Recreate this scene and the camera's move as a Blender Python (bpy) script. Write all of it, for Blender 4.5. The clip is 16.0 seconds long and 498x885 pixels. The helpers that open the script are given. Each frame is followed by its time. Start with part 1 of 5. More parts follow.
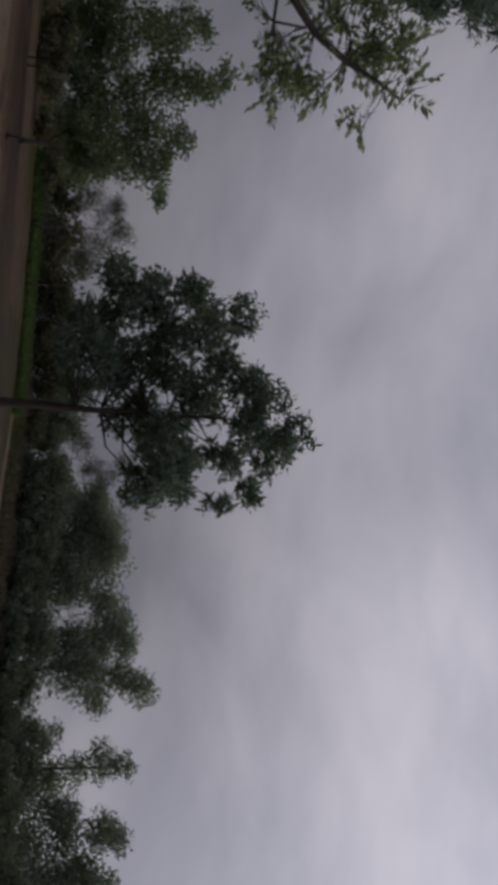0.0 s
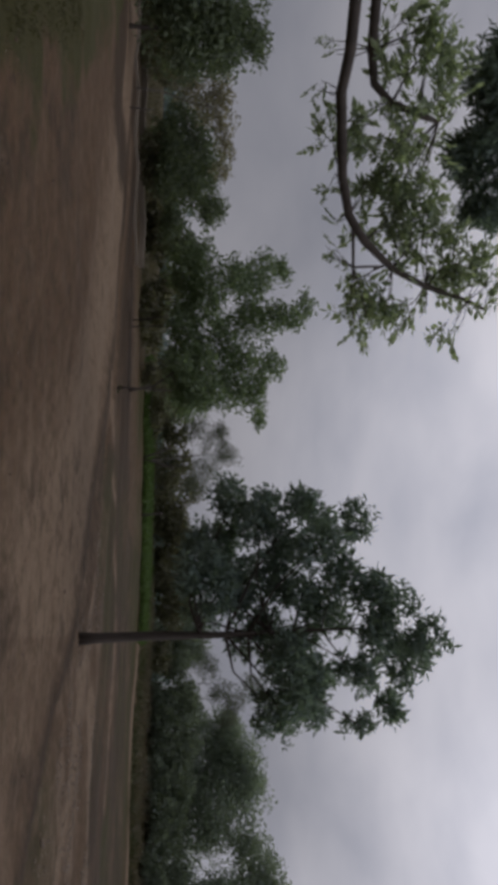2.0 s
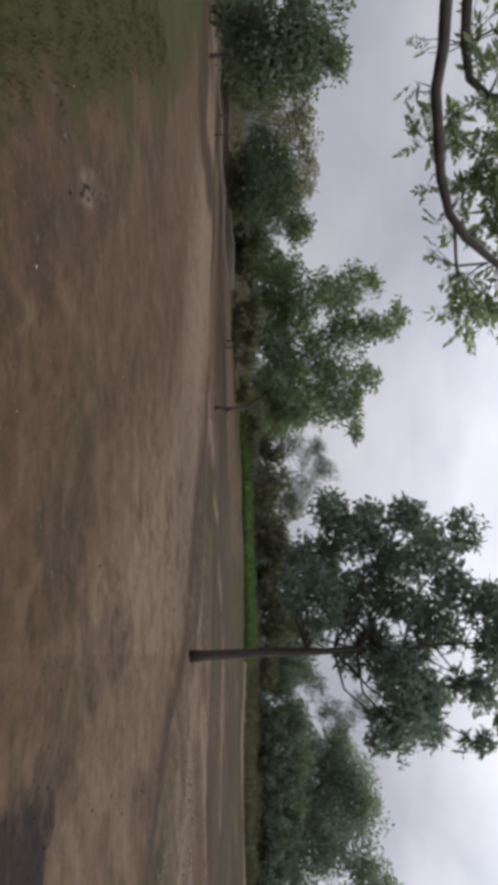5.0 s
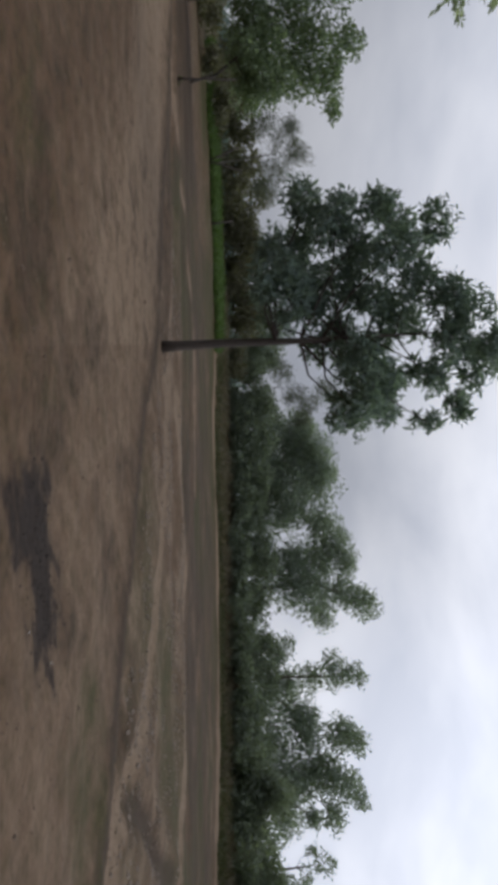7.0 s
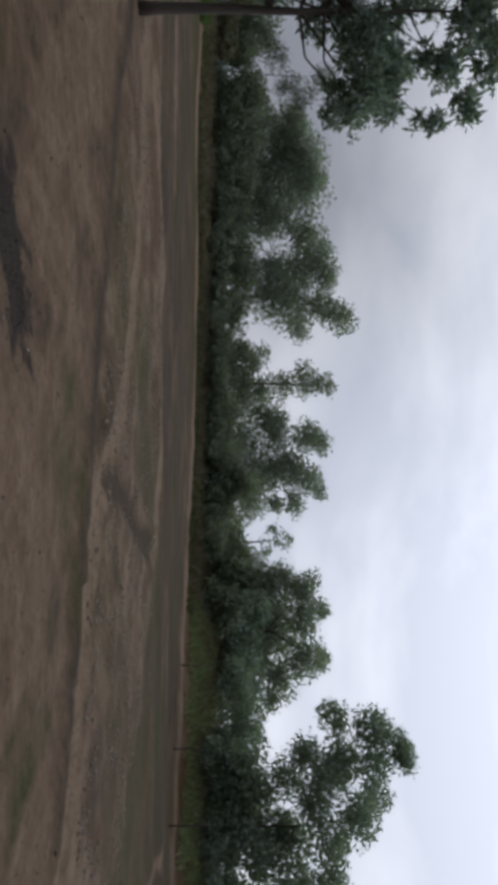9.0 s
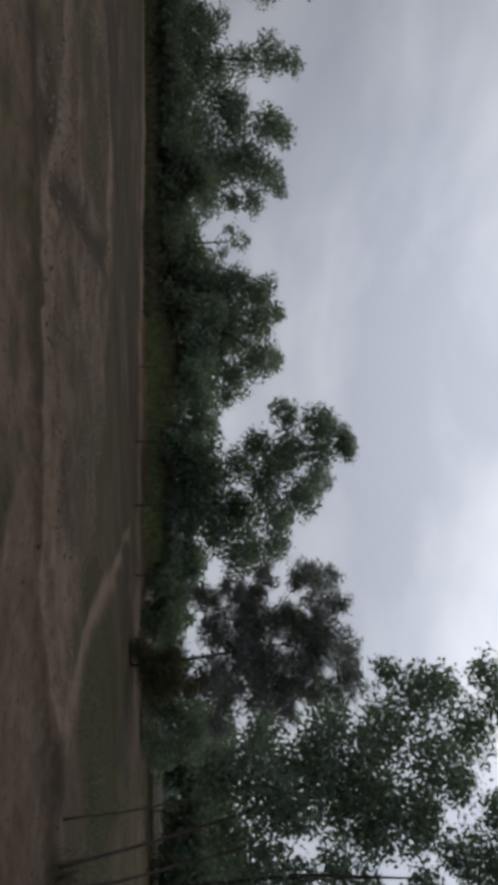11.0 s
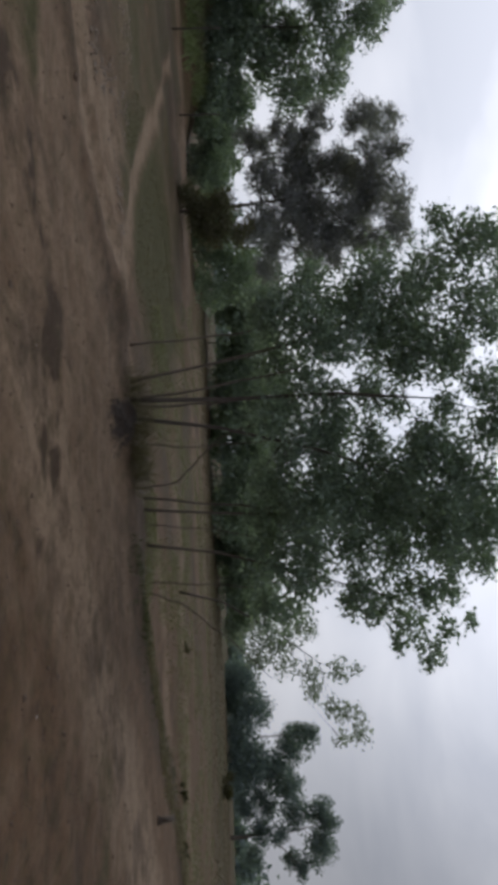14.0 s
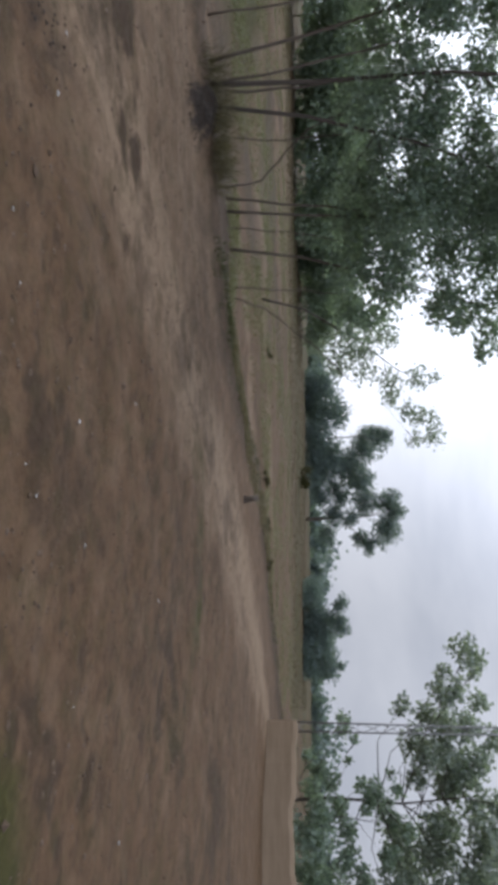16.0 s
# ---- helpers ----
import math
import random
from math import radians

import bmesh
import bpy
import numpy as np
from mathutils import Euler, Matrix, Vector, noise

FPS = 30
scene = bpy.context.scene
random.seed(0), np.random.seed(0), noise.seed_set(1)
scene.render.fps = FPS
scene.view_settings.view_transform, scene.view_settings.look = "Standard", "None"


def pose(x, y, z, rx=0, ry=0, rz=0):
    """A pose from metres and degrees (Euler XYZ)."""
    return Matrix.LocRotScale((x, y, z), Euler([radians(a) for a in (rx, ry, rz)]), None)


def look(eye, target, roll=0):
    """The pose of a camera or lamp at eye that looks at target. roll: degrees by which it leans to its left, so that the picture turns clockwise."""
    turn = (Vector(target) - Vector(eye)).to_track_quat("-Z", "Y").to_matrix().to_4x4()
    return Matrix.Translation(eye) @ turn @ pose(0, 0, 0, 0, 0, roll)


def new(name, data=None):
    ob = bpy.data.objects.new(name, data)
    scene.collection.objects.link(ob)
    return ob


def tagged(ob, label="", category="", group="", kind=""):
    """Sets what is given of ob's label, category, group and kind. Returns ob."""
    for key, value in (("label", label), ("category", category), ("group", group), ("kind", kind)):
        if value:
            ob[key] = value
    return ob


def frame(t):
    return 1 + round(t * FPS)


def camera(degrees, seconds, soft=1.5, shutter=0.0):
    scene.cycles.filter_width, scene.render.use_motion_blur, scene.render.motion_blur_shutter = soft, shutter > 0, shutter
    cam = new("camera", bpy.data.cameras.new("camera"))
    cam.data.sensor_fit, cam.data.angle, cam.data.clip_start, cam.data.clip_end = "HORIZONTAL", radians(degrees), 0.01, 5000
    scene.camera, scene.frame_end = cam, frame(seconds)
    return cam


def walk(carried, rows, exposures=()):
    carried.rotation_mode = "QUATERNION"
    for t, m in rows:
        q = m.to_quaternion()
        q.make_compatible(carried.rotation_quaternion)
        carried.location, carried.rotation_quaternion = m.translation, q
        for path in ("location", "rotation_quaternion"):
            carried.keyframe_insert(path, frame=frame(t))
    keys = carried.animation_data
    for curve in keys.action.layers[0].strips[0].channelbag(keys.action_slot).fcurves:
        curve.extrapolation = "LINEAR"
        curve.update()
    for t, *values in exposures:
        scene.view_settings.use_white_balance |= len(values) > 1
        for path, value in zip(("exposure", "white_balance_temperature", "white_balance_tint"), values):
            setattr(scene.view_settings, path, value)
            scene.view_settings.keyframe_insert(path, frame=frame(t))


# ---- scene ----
cam = camera(38.18, 16.0, soft=5.8)


def held(x, y, z, azimuth, pitch, lean):
    """A phone held on its side: azimuth to the right of +y, pitch up, lean clockwise."""
    return pose(x, y, z, 90 + pitch, 0, -azimuth) @ pose(0, 0, 0, 0, 0, 90 - lean)


# seconds, eye in metres, azimuth, pitch, lean
PATH = [
    (0, 0.115, -0.024, 1.658, 0.89, 17.06, -5.53),
    (0.5, 0.110, -0.001, 1.657, -0.30, 14.76, -5.30),
    (1, 0.044, -0.048, 1.639, -6.61, 12.75, -5.44),
    (1.5, -0.006, -0.010, 1.641, -11.45, 9.68, -2.79),
    (2, -0.019, 0.045, 1.612, -15.08, 7.12, -1.42),
    (2.5, 0.053, 0.086, 1.556, -12.88, 4.28, -1.23),
    (3, 0.033, 0.099, 1.523, -14.08, 1.98, -1.25),
    (3.5, 0.032, 0.117, 1.496, -13.81, -1.61, -0.53),
    (4, 0.031, 0.135, 1.540, -14.53, -2.92, 1.52),
    (4.2, 0.029, 0.130, 1.543, -17.45, -1.26, 1.75),
    (6.3, -0.007, -0.100, 1.552, -9.75, 3.10, 0.62),
    (6.5, -0.001, -0.117, 1.543, -5.71, 1.99, 1.40),
    (7, 0.022, -0.128, 1.546, 7.79, 1.36, 1.46),
    (7.5, 0.055, -0.098, 1.505, 14.67, -2.54, 1.65),
    (8, 0.071, -0.084, 1.493, 20.60, -4.39, 0.15),
    (8.5, 0.100, -0.105, 1.542, 25.81, -2.33, -0.55),
    (9, 0.125, -0.119, 1.570, 30.57, 2.89, -0.76),
    (9.2, 0.101, -0.104, 1.567, 32.42, 3.79, -1.19),
    (11.3, -0.098, 0.165, 1.482, 57.00, 6.31, 0.74),
    (11.5, -0.116, 0.187, 1.472, 58.55, 6.21, 0.78),
    (12, -0.067, 0.151, 1.518, 64.12, 7.12, 0.55),
    (12.5, -0.096, 0.117, 1.531, 71.27, 7.24, 0.84),
    (13, -0.115, 0.103, 1.517, 77.97, 6.65, 0.53),
    (13.5, -0.092, 0.083, 1.498, 82.85, 5.07, 0.91),
    (14, -0.073, 0.062, 1.465, 89.04, 1.91, 2.18),
    (14.5, -0.064, 0.068, 1.446, 95.38, -1.93, 1.80),
    (15, -0.057, 0.017, 1.433, 99.96, -3.86, 1.71),
    (15.5, -0.054, -0.010, 1.434, 106.80, -4.99, 1.06),
    (16, -0.077, -0.022, 1.424, 111.59, -5.13, 0.64),
]
EXPOSURES = [(0.0, -1.93, 6500, 20), (0.5, -1.85, 6500, 20), (1.5, -1.45, 6500, 17), (2.0, -1.2, 6500, 16), (2.5, -0.88, 6500, 15), (3.0, -0.63, 6500, 14), (3.5, -0.3, 6500, 13), (4.0, -0.1, 6500, 13), (6.5, -0.54, 6400, 12), (7.0, -0.6, 6350, 11), (7.5, -0.62, 6350, 11), (8.5, -0.42, 6300, 12), (9.0, -0.89, 6250, 11), (11.5, -1.56, 6300, 10), (12.5, -1.42, 6350, 10), (13.5, -1.18, 6400, 11), (14.5, -0.6, 6350, 11), (15.2, -0.12, 6200, 11), (16.0, -0.03, 6200, 11)]
walk(cam, [(t, held(*p)) for t, *p in PATH], EXPOSURES)

# ---- overcast sky and its light ----
SUN_AZIMUTH, SUN_ELEVATION = radians(66), radians(48)
world = bpy.data.worlds.new("overcast_sky")
scene.world = world
world.use_nodes = True
wn, wl = world.node_tree.nodes, world.node_tree.links
wn.clear()
sky = wn.new("ShaderNodeTexSky")
sky.sky_type, sky.sun_disc = "NISHITA", False
sky.sun_elevation, sky.sun_rotation = SUN_ELEVATION, SUN_AZIMUTH
sky.dust_density = 4.0
coord = wn.new("ShaderNodeTexCoord")
stretch = wn.new("ShaderNodeMapping")
stretch.inputs["Scale"].default_value = (1.0, 1.0, 2.2)
wl.new(coord.outputs["Generated"], stretch.inputs["Vector"])
banks = wn.new("ShaderNodeTexNoise")
banks.inputs["Scale"].default_value, banks.inputs["Detail"].default_value = 2.6, 5.0
banks.inputs["Roughness"].default_value, banks.inputs["Distortion"].default_value = 0.5, 0.25
wl.new(stretch.outputs[0], banks.inputs["Vector"])
cloud = wn.new("ShaderNodeValToRGB")
cloud.color_ramp.elements[0].position, cloud.color_ramp.elements[0].color = 0.36, (0.60, 0.632, 0.715, 1)
cloud.color_ramp.elements[1].position, cloud.color_ramp.elements[1].color = 0.64, (0.85, 0.868, 0.93, 1)
wl.new(banks.outputs["Fac"], cloud.inputs[0])
# the deck is brightest towards the veiled sun and the zenith, dullest in the north-west
def bright_way(azimuth, elevation, start, end, low, high):
    dot = wn.new("ShaderNodeVectorMath")
    dot.operation = "DOT_PRODUCT"
    wl.new(coord.outputs["Generated"], dot.inputs[0])
    a, e = radians(azimuth), radians(elevation)
    dot.inputs[1].default_value = (math.sin(a) * math.cos(e), math.cos(a) * math.cos(e), math.sin(e))
    side = wn.new("ShaderNodeMapRange")
    side.inputs["From Min"].default_value, side.inputs["From Max"].default_value = start, end
    side.inputs["To Min"].default_value, side.inputs["To Max"].default_value = low, high
    side.interpolation_type = "SMOOTHSTEP"
    wl.new(dot.outputs["Value"], side.inputs["Value"])
    return side.outputs[0]


side = wn.new("ShaderNodeMath")
side.operation = "MULTIPLY"
wl.new(bright_way(66, 16, 0.50, 0.97, 0.775, 2.05), side.inputs[0])
wl.new(bright_way(0, 90, 0.08, 0.7, 1.0, 1.75), side.inputs[1])
for lobe in (bright_way(-8, 30, 0.87, 0.985, 1.0, 1.55), bright_way(98, 34, 0.80, 0.97, 1.0, 1.18)):
    before = side
    side = wn.new("ShaderNodeMath")
    side.operation = "MULTIPLY"
    wl.new(before.outputs[0], side.inputs[0])
    wl.new(lobe, side.inputs[1])
deck = wn.new("ShaderNodeVectorMath")
deck.operation = "SCALE"
wl.new(cloud.outputs[0], deck.inputs[0])
wl.new(side.outputs[0], deck.inputs["Scale"])
clear = wn.new("ShaderNodeVectorMath")
clear.operation = "SCALE"
clear.inputs["Scale"].default_value = 0.05
wl.new(sky.outputs[0], clear.inputs[0])
overcast = wn.new("ShaderNodeMix")
overcast.data_type = "RGBA"
overcast.inputs["Factor"].default_value = 0.93
wl.new(clear.outputs[0], overcast.inputs["A"])
wl.new(deck.outputs[0], overcast.inputs["B"])
backdrop = wn.new("ShaderNodeBackground")
wl.new(overcast.outputs["Result"], backdrop.inputs["Color"])
sky_out = wn.new("ShaderNodeOutputWorld")
wl.new(backdrop.outputs[0], sky_out.inputs[0])

sun_lamp = bpy.data.lights.new("sun", "SUN")
sun_lamp.energy, sun_lamp.angle, sun_lamp.color = 0.5, radians(25), (1.0, 0.96, 0.9)
sun_dir = Vector((math.sin(SUN_AZIMUTH) * math.cos(SUN_ELEVATION), math.cos(SUN_AZIMUTH) * math.cos(SUN_ELEVATION), math.sin(SUN_ELEVATION)))
new("sun", sun_lamp).matrix_world = look(sun_dir * 50, (0, 0, 0))


# ---- materials ----
def material(name):
    m = bpy.data.materials.new(name)
    m.use_nodes = True
    n, l = m.node_tree.nodes, m.node_tree.links
    return m, n, l, n["Principled BSDF"]


def ramp(n, l, source, stops):
    r = n.new("ShaderNodeValToRGB")
    while len(r.color_ramp.elements) < len(stops):
        r.color_ramp.elements.new(0.5)
    for e, (p, c) in zip(r.color_ramp.elements, stops):
        e.position, e.color = p, (*c, 1)
    l.new(source, r.inputs[0])
    return r.outputs[0]


def noise_node(n, l, scale, detail=4.0, rough=0.55, vector=None):
    t = n.new("ShaderNodeTexNoise")
    t.inputs["Scale"].default_value, t.inputs["Detail"].default_value, t.inputs["Roughness"].default_value = scale, detail, rough
    if vector:
        l.new(vector, t.inputs["Vector"])
    return t.outputs["Fac"]


def mix(n, l, fac, a, b, kind="MIX"):
    m = n.new("ShaderNodeMix")
    m.data_type, m.blend_type = "RGBA", kind
    for socket, v in (("Factor", fac), ("A", a), ("B", b)):
        if isinstance(v, bpy.types.NodeSocket):
            l.new(v, m.inputs[socket])
        else:
            m.inputs[socket].default_value = v if socket == "Factor" else (*v, 1)
    return m.outputs["Result"]


def maths(n, l, op, a, b):
    m = n.new("ShaderNodeMath")
    m.operation = op
    m.use_clamp = True
    for i, v in enumerate((a, b)):
        if isinstance(v, bpy.types.NodeSocket):
            l.new(v, m.inputs[i])
        else:
            m.inputs[i].default_value = v
    return m.outputs[0]


def leaf_material(name, dark, light, rough=0.5, glow=0.5):
    """Foliage: each leaf a shade of its own, some light coming through."""
    m, n, l, b = material(name)
    geo = n.new("ShaderNodeNewGeometry")
    col = ramp(n, l, geo.outputs["Random Per Island"], [(0.0, dark), (0.75, light), (1.0, tuple(min(1, c * 1.35) for c in light))])
    patches = noise_node(n, l, 0.9, 2.0)
    col = mix(n, l, maths(n, l, "MULTIPLY", patches, 0.45), col, tuple(0.8 * a for a in dark))
    l.new(col, b.inputs["Base Color"])
    b.inputs["Roughness"].default_value = rough
    b.inputs["Specular IOR Level"].default_value = 0.3
    through_leaf = n.new("ShaderNodeBsdfTranslucent")
    l.new(mix(n, l, 1.0, col, (0.95, 1.0, 0.55), "MULTIPLY"), through_leaf.inputs["Color"])
    shade = n.new("ShaderNodeMixShader")
    shade.inputs[0].default_value = glow
    l.new(b.outputs[0], shade.inputs[1])
    l.new(through_leaf.outputs[0], shade.inputs[2])
    l.new(shade.outputs[0], n["Material Output"].inputs[0])
    return m


def bark_material(name, dark, light, scale=9.0):
    m, n, l, b = material(name)
    tc = n.new("ShaderNodeTexCoord")
    mp = n.new("ShaderNodeMapping")
    mp.inputs["Scale"].default_value = (1, 1, 0.22)
    l.new(tc.outputs["Object"], mp.inputs["Vector"])
    f = noise_node(n, l, scale, 6.0, 0.65, mp.outputs[0])
    col = ramp(n, l, f, [(0.3, dark), (0.7, light)])
    col = mix(n, l, maths(n, l, "MULTIPLY", noise_node(n, l, 1.3, 3.0), 0.5), col, dark)
    l.new(col, b.inputs["Base Color"])
    b.inputs["Roughness"].default_value = 0.9
    bump = n.new("ShaderNodeBump")
    bump.inputs["Strength"].default_value, bump.inputs["Distance"].default_value = 0.7, 0.02
    l.new(f, bump.inputs["Height"])
    l.new(bump.outputs[0], b.inputs["Normal"])
    return m


def plain_material(name, dark, light, scale, rough=0.85, metal=0.0, bump_m=0.01):
    m, n, l, b = material(name)
    f = noise_node(n, l, scale, 6.0, 0.6)
    col = ramp(n, l, f, [(0.3, dark), (0.7, light)])
    col = mix(n, l, maths(n, l, "MULTIPLY", noise_node(n, l, scale * 0.12, 3.0), 0.5), col, dark)
    l.new(col, b.inputs["Base Color"])
    b.inputs["Roughness"].default_value, b.inputs["Metallic"].default_value = rough, metal
    bump = n.new("ShaderNodeBump")
    bump.inputs["Strength"].default_value, bump.inputs["Distance"].default_value = 0.6, bump_m
    l.new(f, bump.inputs["Height"])
    l.new(bump.outputs[0], b.inputs["Normal"])
    return m


def soil_material():
    """Bare soil; the mesh says where dust is trodden pale, where it is dark, burnt or overgrown."""
    m, n, l, b = material("bare_soil")
    pos = n.new("ShaderNodeTexCoord").outputs["Object"]
    fine = noise_node(n, l, 14.0, 8.0, 0.7, pos)
    mid = noise_node(n, l, 1.9, 7.0, 0.62, pos)
    wide = noise_node(n, l, 0.32, 4.0, 0.55, pos)
    col = ramp(n, l, mid, [(0.28, (0.089, 0.053, 0.028)), (0.52, (0.104, 0.062, 0.034)), (0.76, (0.121, 0.074, 0.041))])
    col = mix(n, l, ramp(n, l, wide, [(0.35, (0, 0, 0)), (0.7, (0.466, 0.436, 0.378))]), col, (0.081, 0.051, 0.029))
    lumpy = noise_node(n, l, 4.6, 6.0, 0.66, pos)
    col = mix(n, l, 1.0, col, ramp(n, l, lumpy, [(0.32, (0.78, 0.77, 0.76)), (0.5, (1, 1, 1)), (0.7, (1.13, 1.12, 1.11))]), "MULTIPLY")
    specks = ramp(n, l, fine, [(0.25, (0.66, 0.66, 0.66)), (0.5, (0.98, 0.98, 0.98)), (0.75, (1.24, 1.23, 1.21))])
    col = mix(n, l, 1.0, col, specks, "MULTIPLY")
    clods = noise_node(n, l, 7.0, 5.0, 0.6, pos)
    col = mix(n, l, ramp(n, l, clods, [(0.56, (0, 0, 0)), (0.74, (0.62, 0.62, 0.62))]), col, (0.049, 0.031, 0.019))

    trodden = n.new("ShaderNodeMapping")
    trodden.inputs["Scale"].default_value = (2.6, 6.5, 1.0)
    trodden.inputs["Rotation"].default_value = (0, 0, 0.5)
    l.new(pos, trodden.inputs["Vector"])
    scuffs = noise_node(n, l, 1.0, 3.0, 0.55, trodden.outputs[0])
    col = mix(n, l, ramp(n, l, scuffs, [(0.60, (0, 0, 0)), (0.70, (0.5, 0.5, 0.5))]), col, (0.058, 0.036, 0.021))

    # trodden marks: dark dents a foot or hoof wide, in loose swarms
    shove = n.new("ShaderNodeTexNoise")
    shove.inputs["Scale"].default_value, shove.inputs["Detail"].default_value = 3.2, 3.0
    l.new(pos, shove.inputs["Vector"])
    bent = n.new("ShaderNodeVectorMath")
    bent.operation = "MULTIPLY_ADD"
    l.new(shove.outputs["Color"], bent.inputs[0])
    bent.inputs[1].default_value = (0.42, 0.42, 0.0)
    l.new(pos, bent.inputs[2])
    dents = []
    for scale, core, rim in ((1.9, 0.10, 0.27), (4.3, 0.12, 0.34)):
        cell = n.new("ShaderNodeTexVoronoi")
        cell.voronoi_dimensions = "2D"
        cell.inputs["Scale"].default_value = scale
        l.new(bent.outputs[0], cell.inputs["Vector"])
        mark = ramp(n, l, cell.outputs["Distance"], [(core, (1, 1, 1)), (rim, (0, 0, 0))])
        pick = n.new("ShaderNodeSeparateColor")
        l.new(cell.outputs["Color"], pick.inputs[0])
        chosen = ramp(n, l, pick.outputs[0], [(0.35, (0, 0, 0)), (0.75, (1, 1, 1))])
        dents.append(maths(n, l, "MULTIPLY", mark, chosen))
    swarm = ramp(n, l, noise_node(n, l, 0.75, 4.0, 0.6, pos), [(0.38, (0.12, 0.12, 0.12)), (0.62, (1, 1, 1))])
    dent = maths(n, l, "MULTIPLY", maths(n, l, "MAXIMUM", dents[0], dents[1]), swarm)
    # the dents' shade is mixed into the soil colour, besides their bump
    col = mix(n, l, maths(n, l, "MULTIPLY", dent, 0.72), col, (0.040, 0.026, 0.016))

    def layer(col, name, tint, low, high, grain):
        a = n.new("ShaderNodeAttribute")
        a.attribute_name = name
        g = n.new("ShaderNodeMath")
        g.operation = "MULTIPLY_ADD"
        l.new(grain, g.inputs[0])
        g.inputs[1].default_value = 0.9
        l.new(a.outputs["Fac"], g.inputs[2])
        return mix(n, l, ramp(n, l, g.outputs[0], [(low, (0, 0, 0)), (high, (1, 1, 1))]), col, tint)

    streak = noise_node(n, l, 4.0, 5.0, 0.65, pos)
    col = layer(col, "pale", ramp(n, l, fine, [(0.3, (0.145, 0.100, 0.064)), (0.7, (0.235, 0.168, 0.112))]), 0.45, 1.5, mid)
    col = layer(col, "dark_soil", ramp(n, l, fine, [(0.3, (0.037, 0.023, 0.013)), (0.7, (0.064, 0.041, 0.025))]), 0.5, 1.6, streak)
    col = layer(col, "weeds", ramp(n, l, fine, [(0.3, (0.028, 0.027, 0.007)), (0.7, (0.062, 0.056, 0.016))]), 0.42, 1.3, streak)
    drawn = n.new("ShaderNodeMapping")
    drawn.inputs["Scale"].default_value = (3.0, 12.0, 1.0)
    l.new(pos, drawn.inputs["Vector"])
    burnt = n.new("ShaderNodeAttribute")
    burnt.attribute_name = "ash"
    raked = noise_node(n, l, 1.0, 5.0, 0.65, drawn.outputs[0])
    strength = maths(n, l, "MULTIPLY", burnt.outputs["Fac"], ramp(n, l, raked, [(0.32, (0.1, 0.1, 0.1)), (0.62, (1, 1, 1))]))
    soot = maths(n, l, "ADD", strength, maths(n, l, "MULTIPLY", maths(n, l, "SUBTRACT", burnt.outputs["Fac"], 0.42), 1.7))
    col = mix(n, l, soot, col, ramp(n, l, fine, [(0.3, (0.016, 0.011, 0.008)), (0.7, (0.036, 0.025, 0.018))]))
    l.new(col, b.inputs["Base Color"])
    b.inputs["Roughness"].default_value = 0.95
    b.inputs["Specular IOR Level"].default_value = 0.2
    bump = n.new("ShaderNodeBump")
    bump.inputs["Strength"].default_value, bump.inputs["Distance"].default_value = 0.8, 0.03
    lift = maths(n, l, "ADD", maths(n, l, "MULTIPLY", fine, 0.4), maths(n, l, "MULTIPLY", clods, 0.4))
    l.new(maths(n, l, "SUBTRACT", maths(n, l, "ADD", lift, 0.2), maths(n, l, "MULTIPLY", dent, 0.3)), bump.inputs["Height"])
    l.new(bump.outputs[0], b.inputs["Normal"])
    return m


SOIL = soil_material()
# most crown greens are lifted and greyed to imitate a hazy veil
LEAF_DARK = leaf_material("broad_dark_leaves", (0.142, 0.190, 0.178), (0.245, 0.318, 0.290))
LEAF_THICKET = leaf_material("small_round_leaves", (0.190, 0.250, 0.220), (0.340, 0.428, 0.376))
LEAF_OLIVE = leaf_material("olive_scrub_leaves", (0.110, 0.108, 0.072), (0.185, 0.182, 0.120))
LEAF_VERGE = leaf_material("dull_verge_leaves", (0.150, 0.180, 0.140), (0.245, 0.294, 0.230))
# broad leaves greyed and brightened in colour to imitate haze before them
LEAF_BROAD = leaf_material("haze_paled_broad_leaves", (0.250, 0.300, 0.288), (0.400, 0.460, 0.440))
LEAF_BUSH = leaf_material("dark_olive_leaves", (0.105, 0.132, 0.088), (0.190, 0.235, 0.152))
LEAF_MID = leaf_material("mid_green_leaves", (0.150, 0.200, 0.156), (0.275, 0.350, 0.272))
LEAF_ROAD = leaf_material("road_tree_leaves", (0.180, 0.232, 0.200), (0.318, 0.396, 0.338))
LEAF_LIGHT = leaf_material("light_green_leaves", (0.136, 0.186, 0.118), (0.255, 0.326, 0.204))
# paler than real foliage: distance haze is put into the colour
LEAF_FAR_HAZE = leaf_material("haze_paled_leaves", (0.222, 0.268, 0.232), (0.340, 0.404, 0.346))
# bluish air haze is mixed into this leaf colour
LEAF_HAZE_BLUE = leaf_material("haze_blue_leaves", (0.151, 0.200, 0.215), (0.237, 0.300, 0.315))
LEAF_BROWN = leaf_material("feathery_brown_green_leaves", (0.205, 0.215, 0.240), (0.340, 0.350, 0.390))
LEAF_DRY = leaf_material("dry_pale_leaves", (0.20, 0.185, 0.14), (0.36, 0.33, 0.25))
LEAF_GREY = leaf_material("grey_sparse_leaves", (0.10, 0.115, 0.10), (0.19, 0.205, 0.18))
LEAF_NEAR = leaf_material("pinnate_leaves", (0.235, 0.292, 0.222), (0.450, 0.520, 0.390), glow=0.62)
GRASS = leaf_material("grass_blades", (0.046, 0.056, 0.024), (0.090, 0.100, 0.044), glow=0.3)
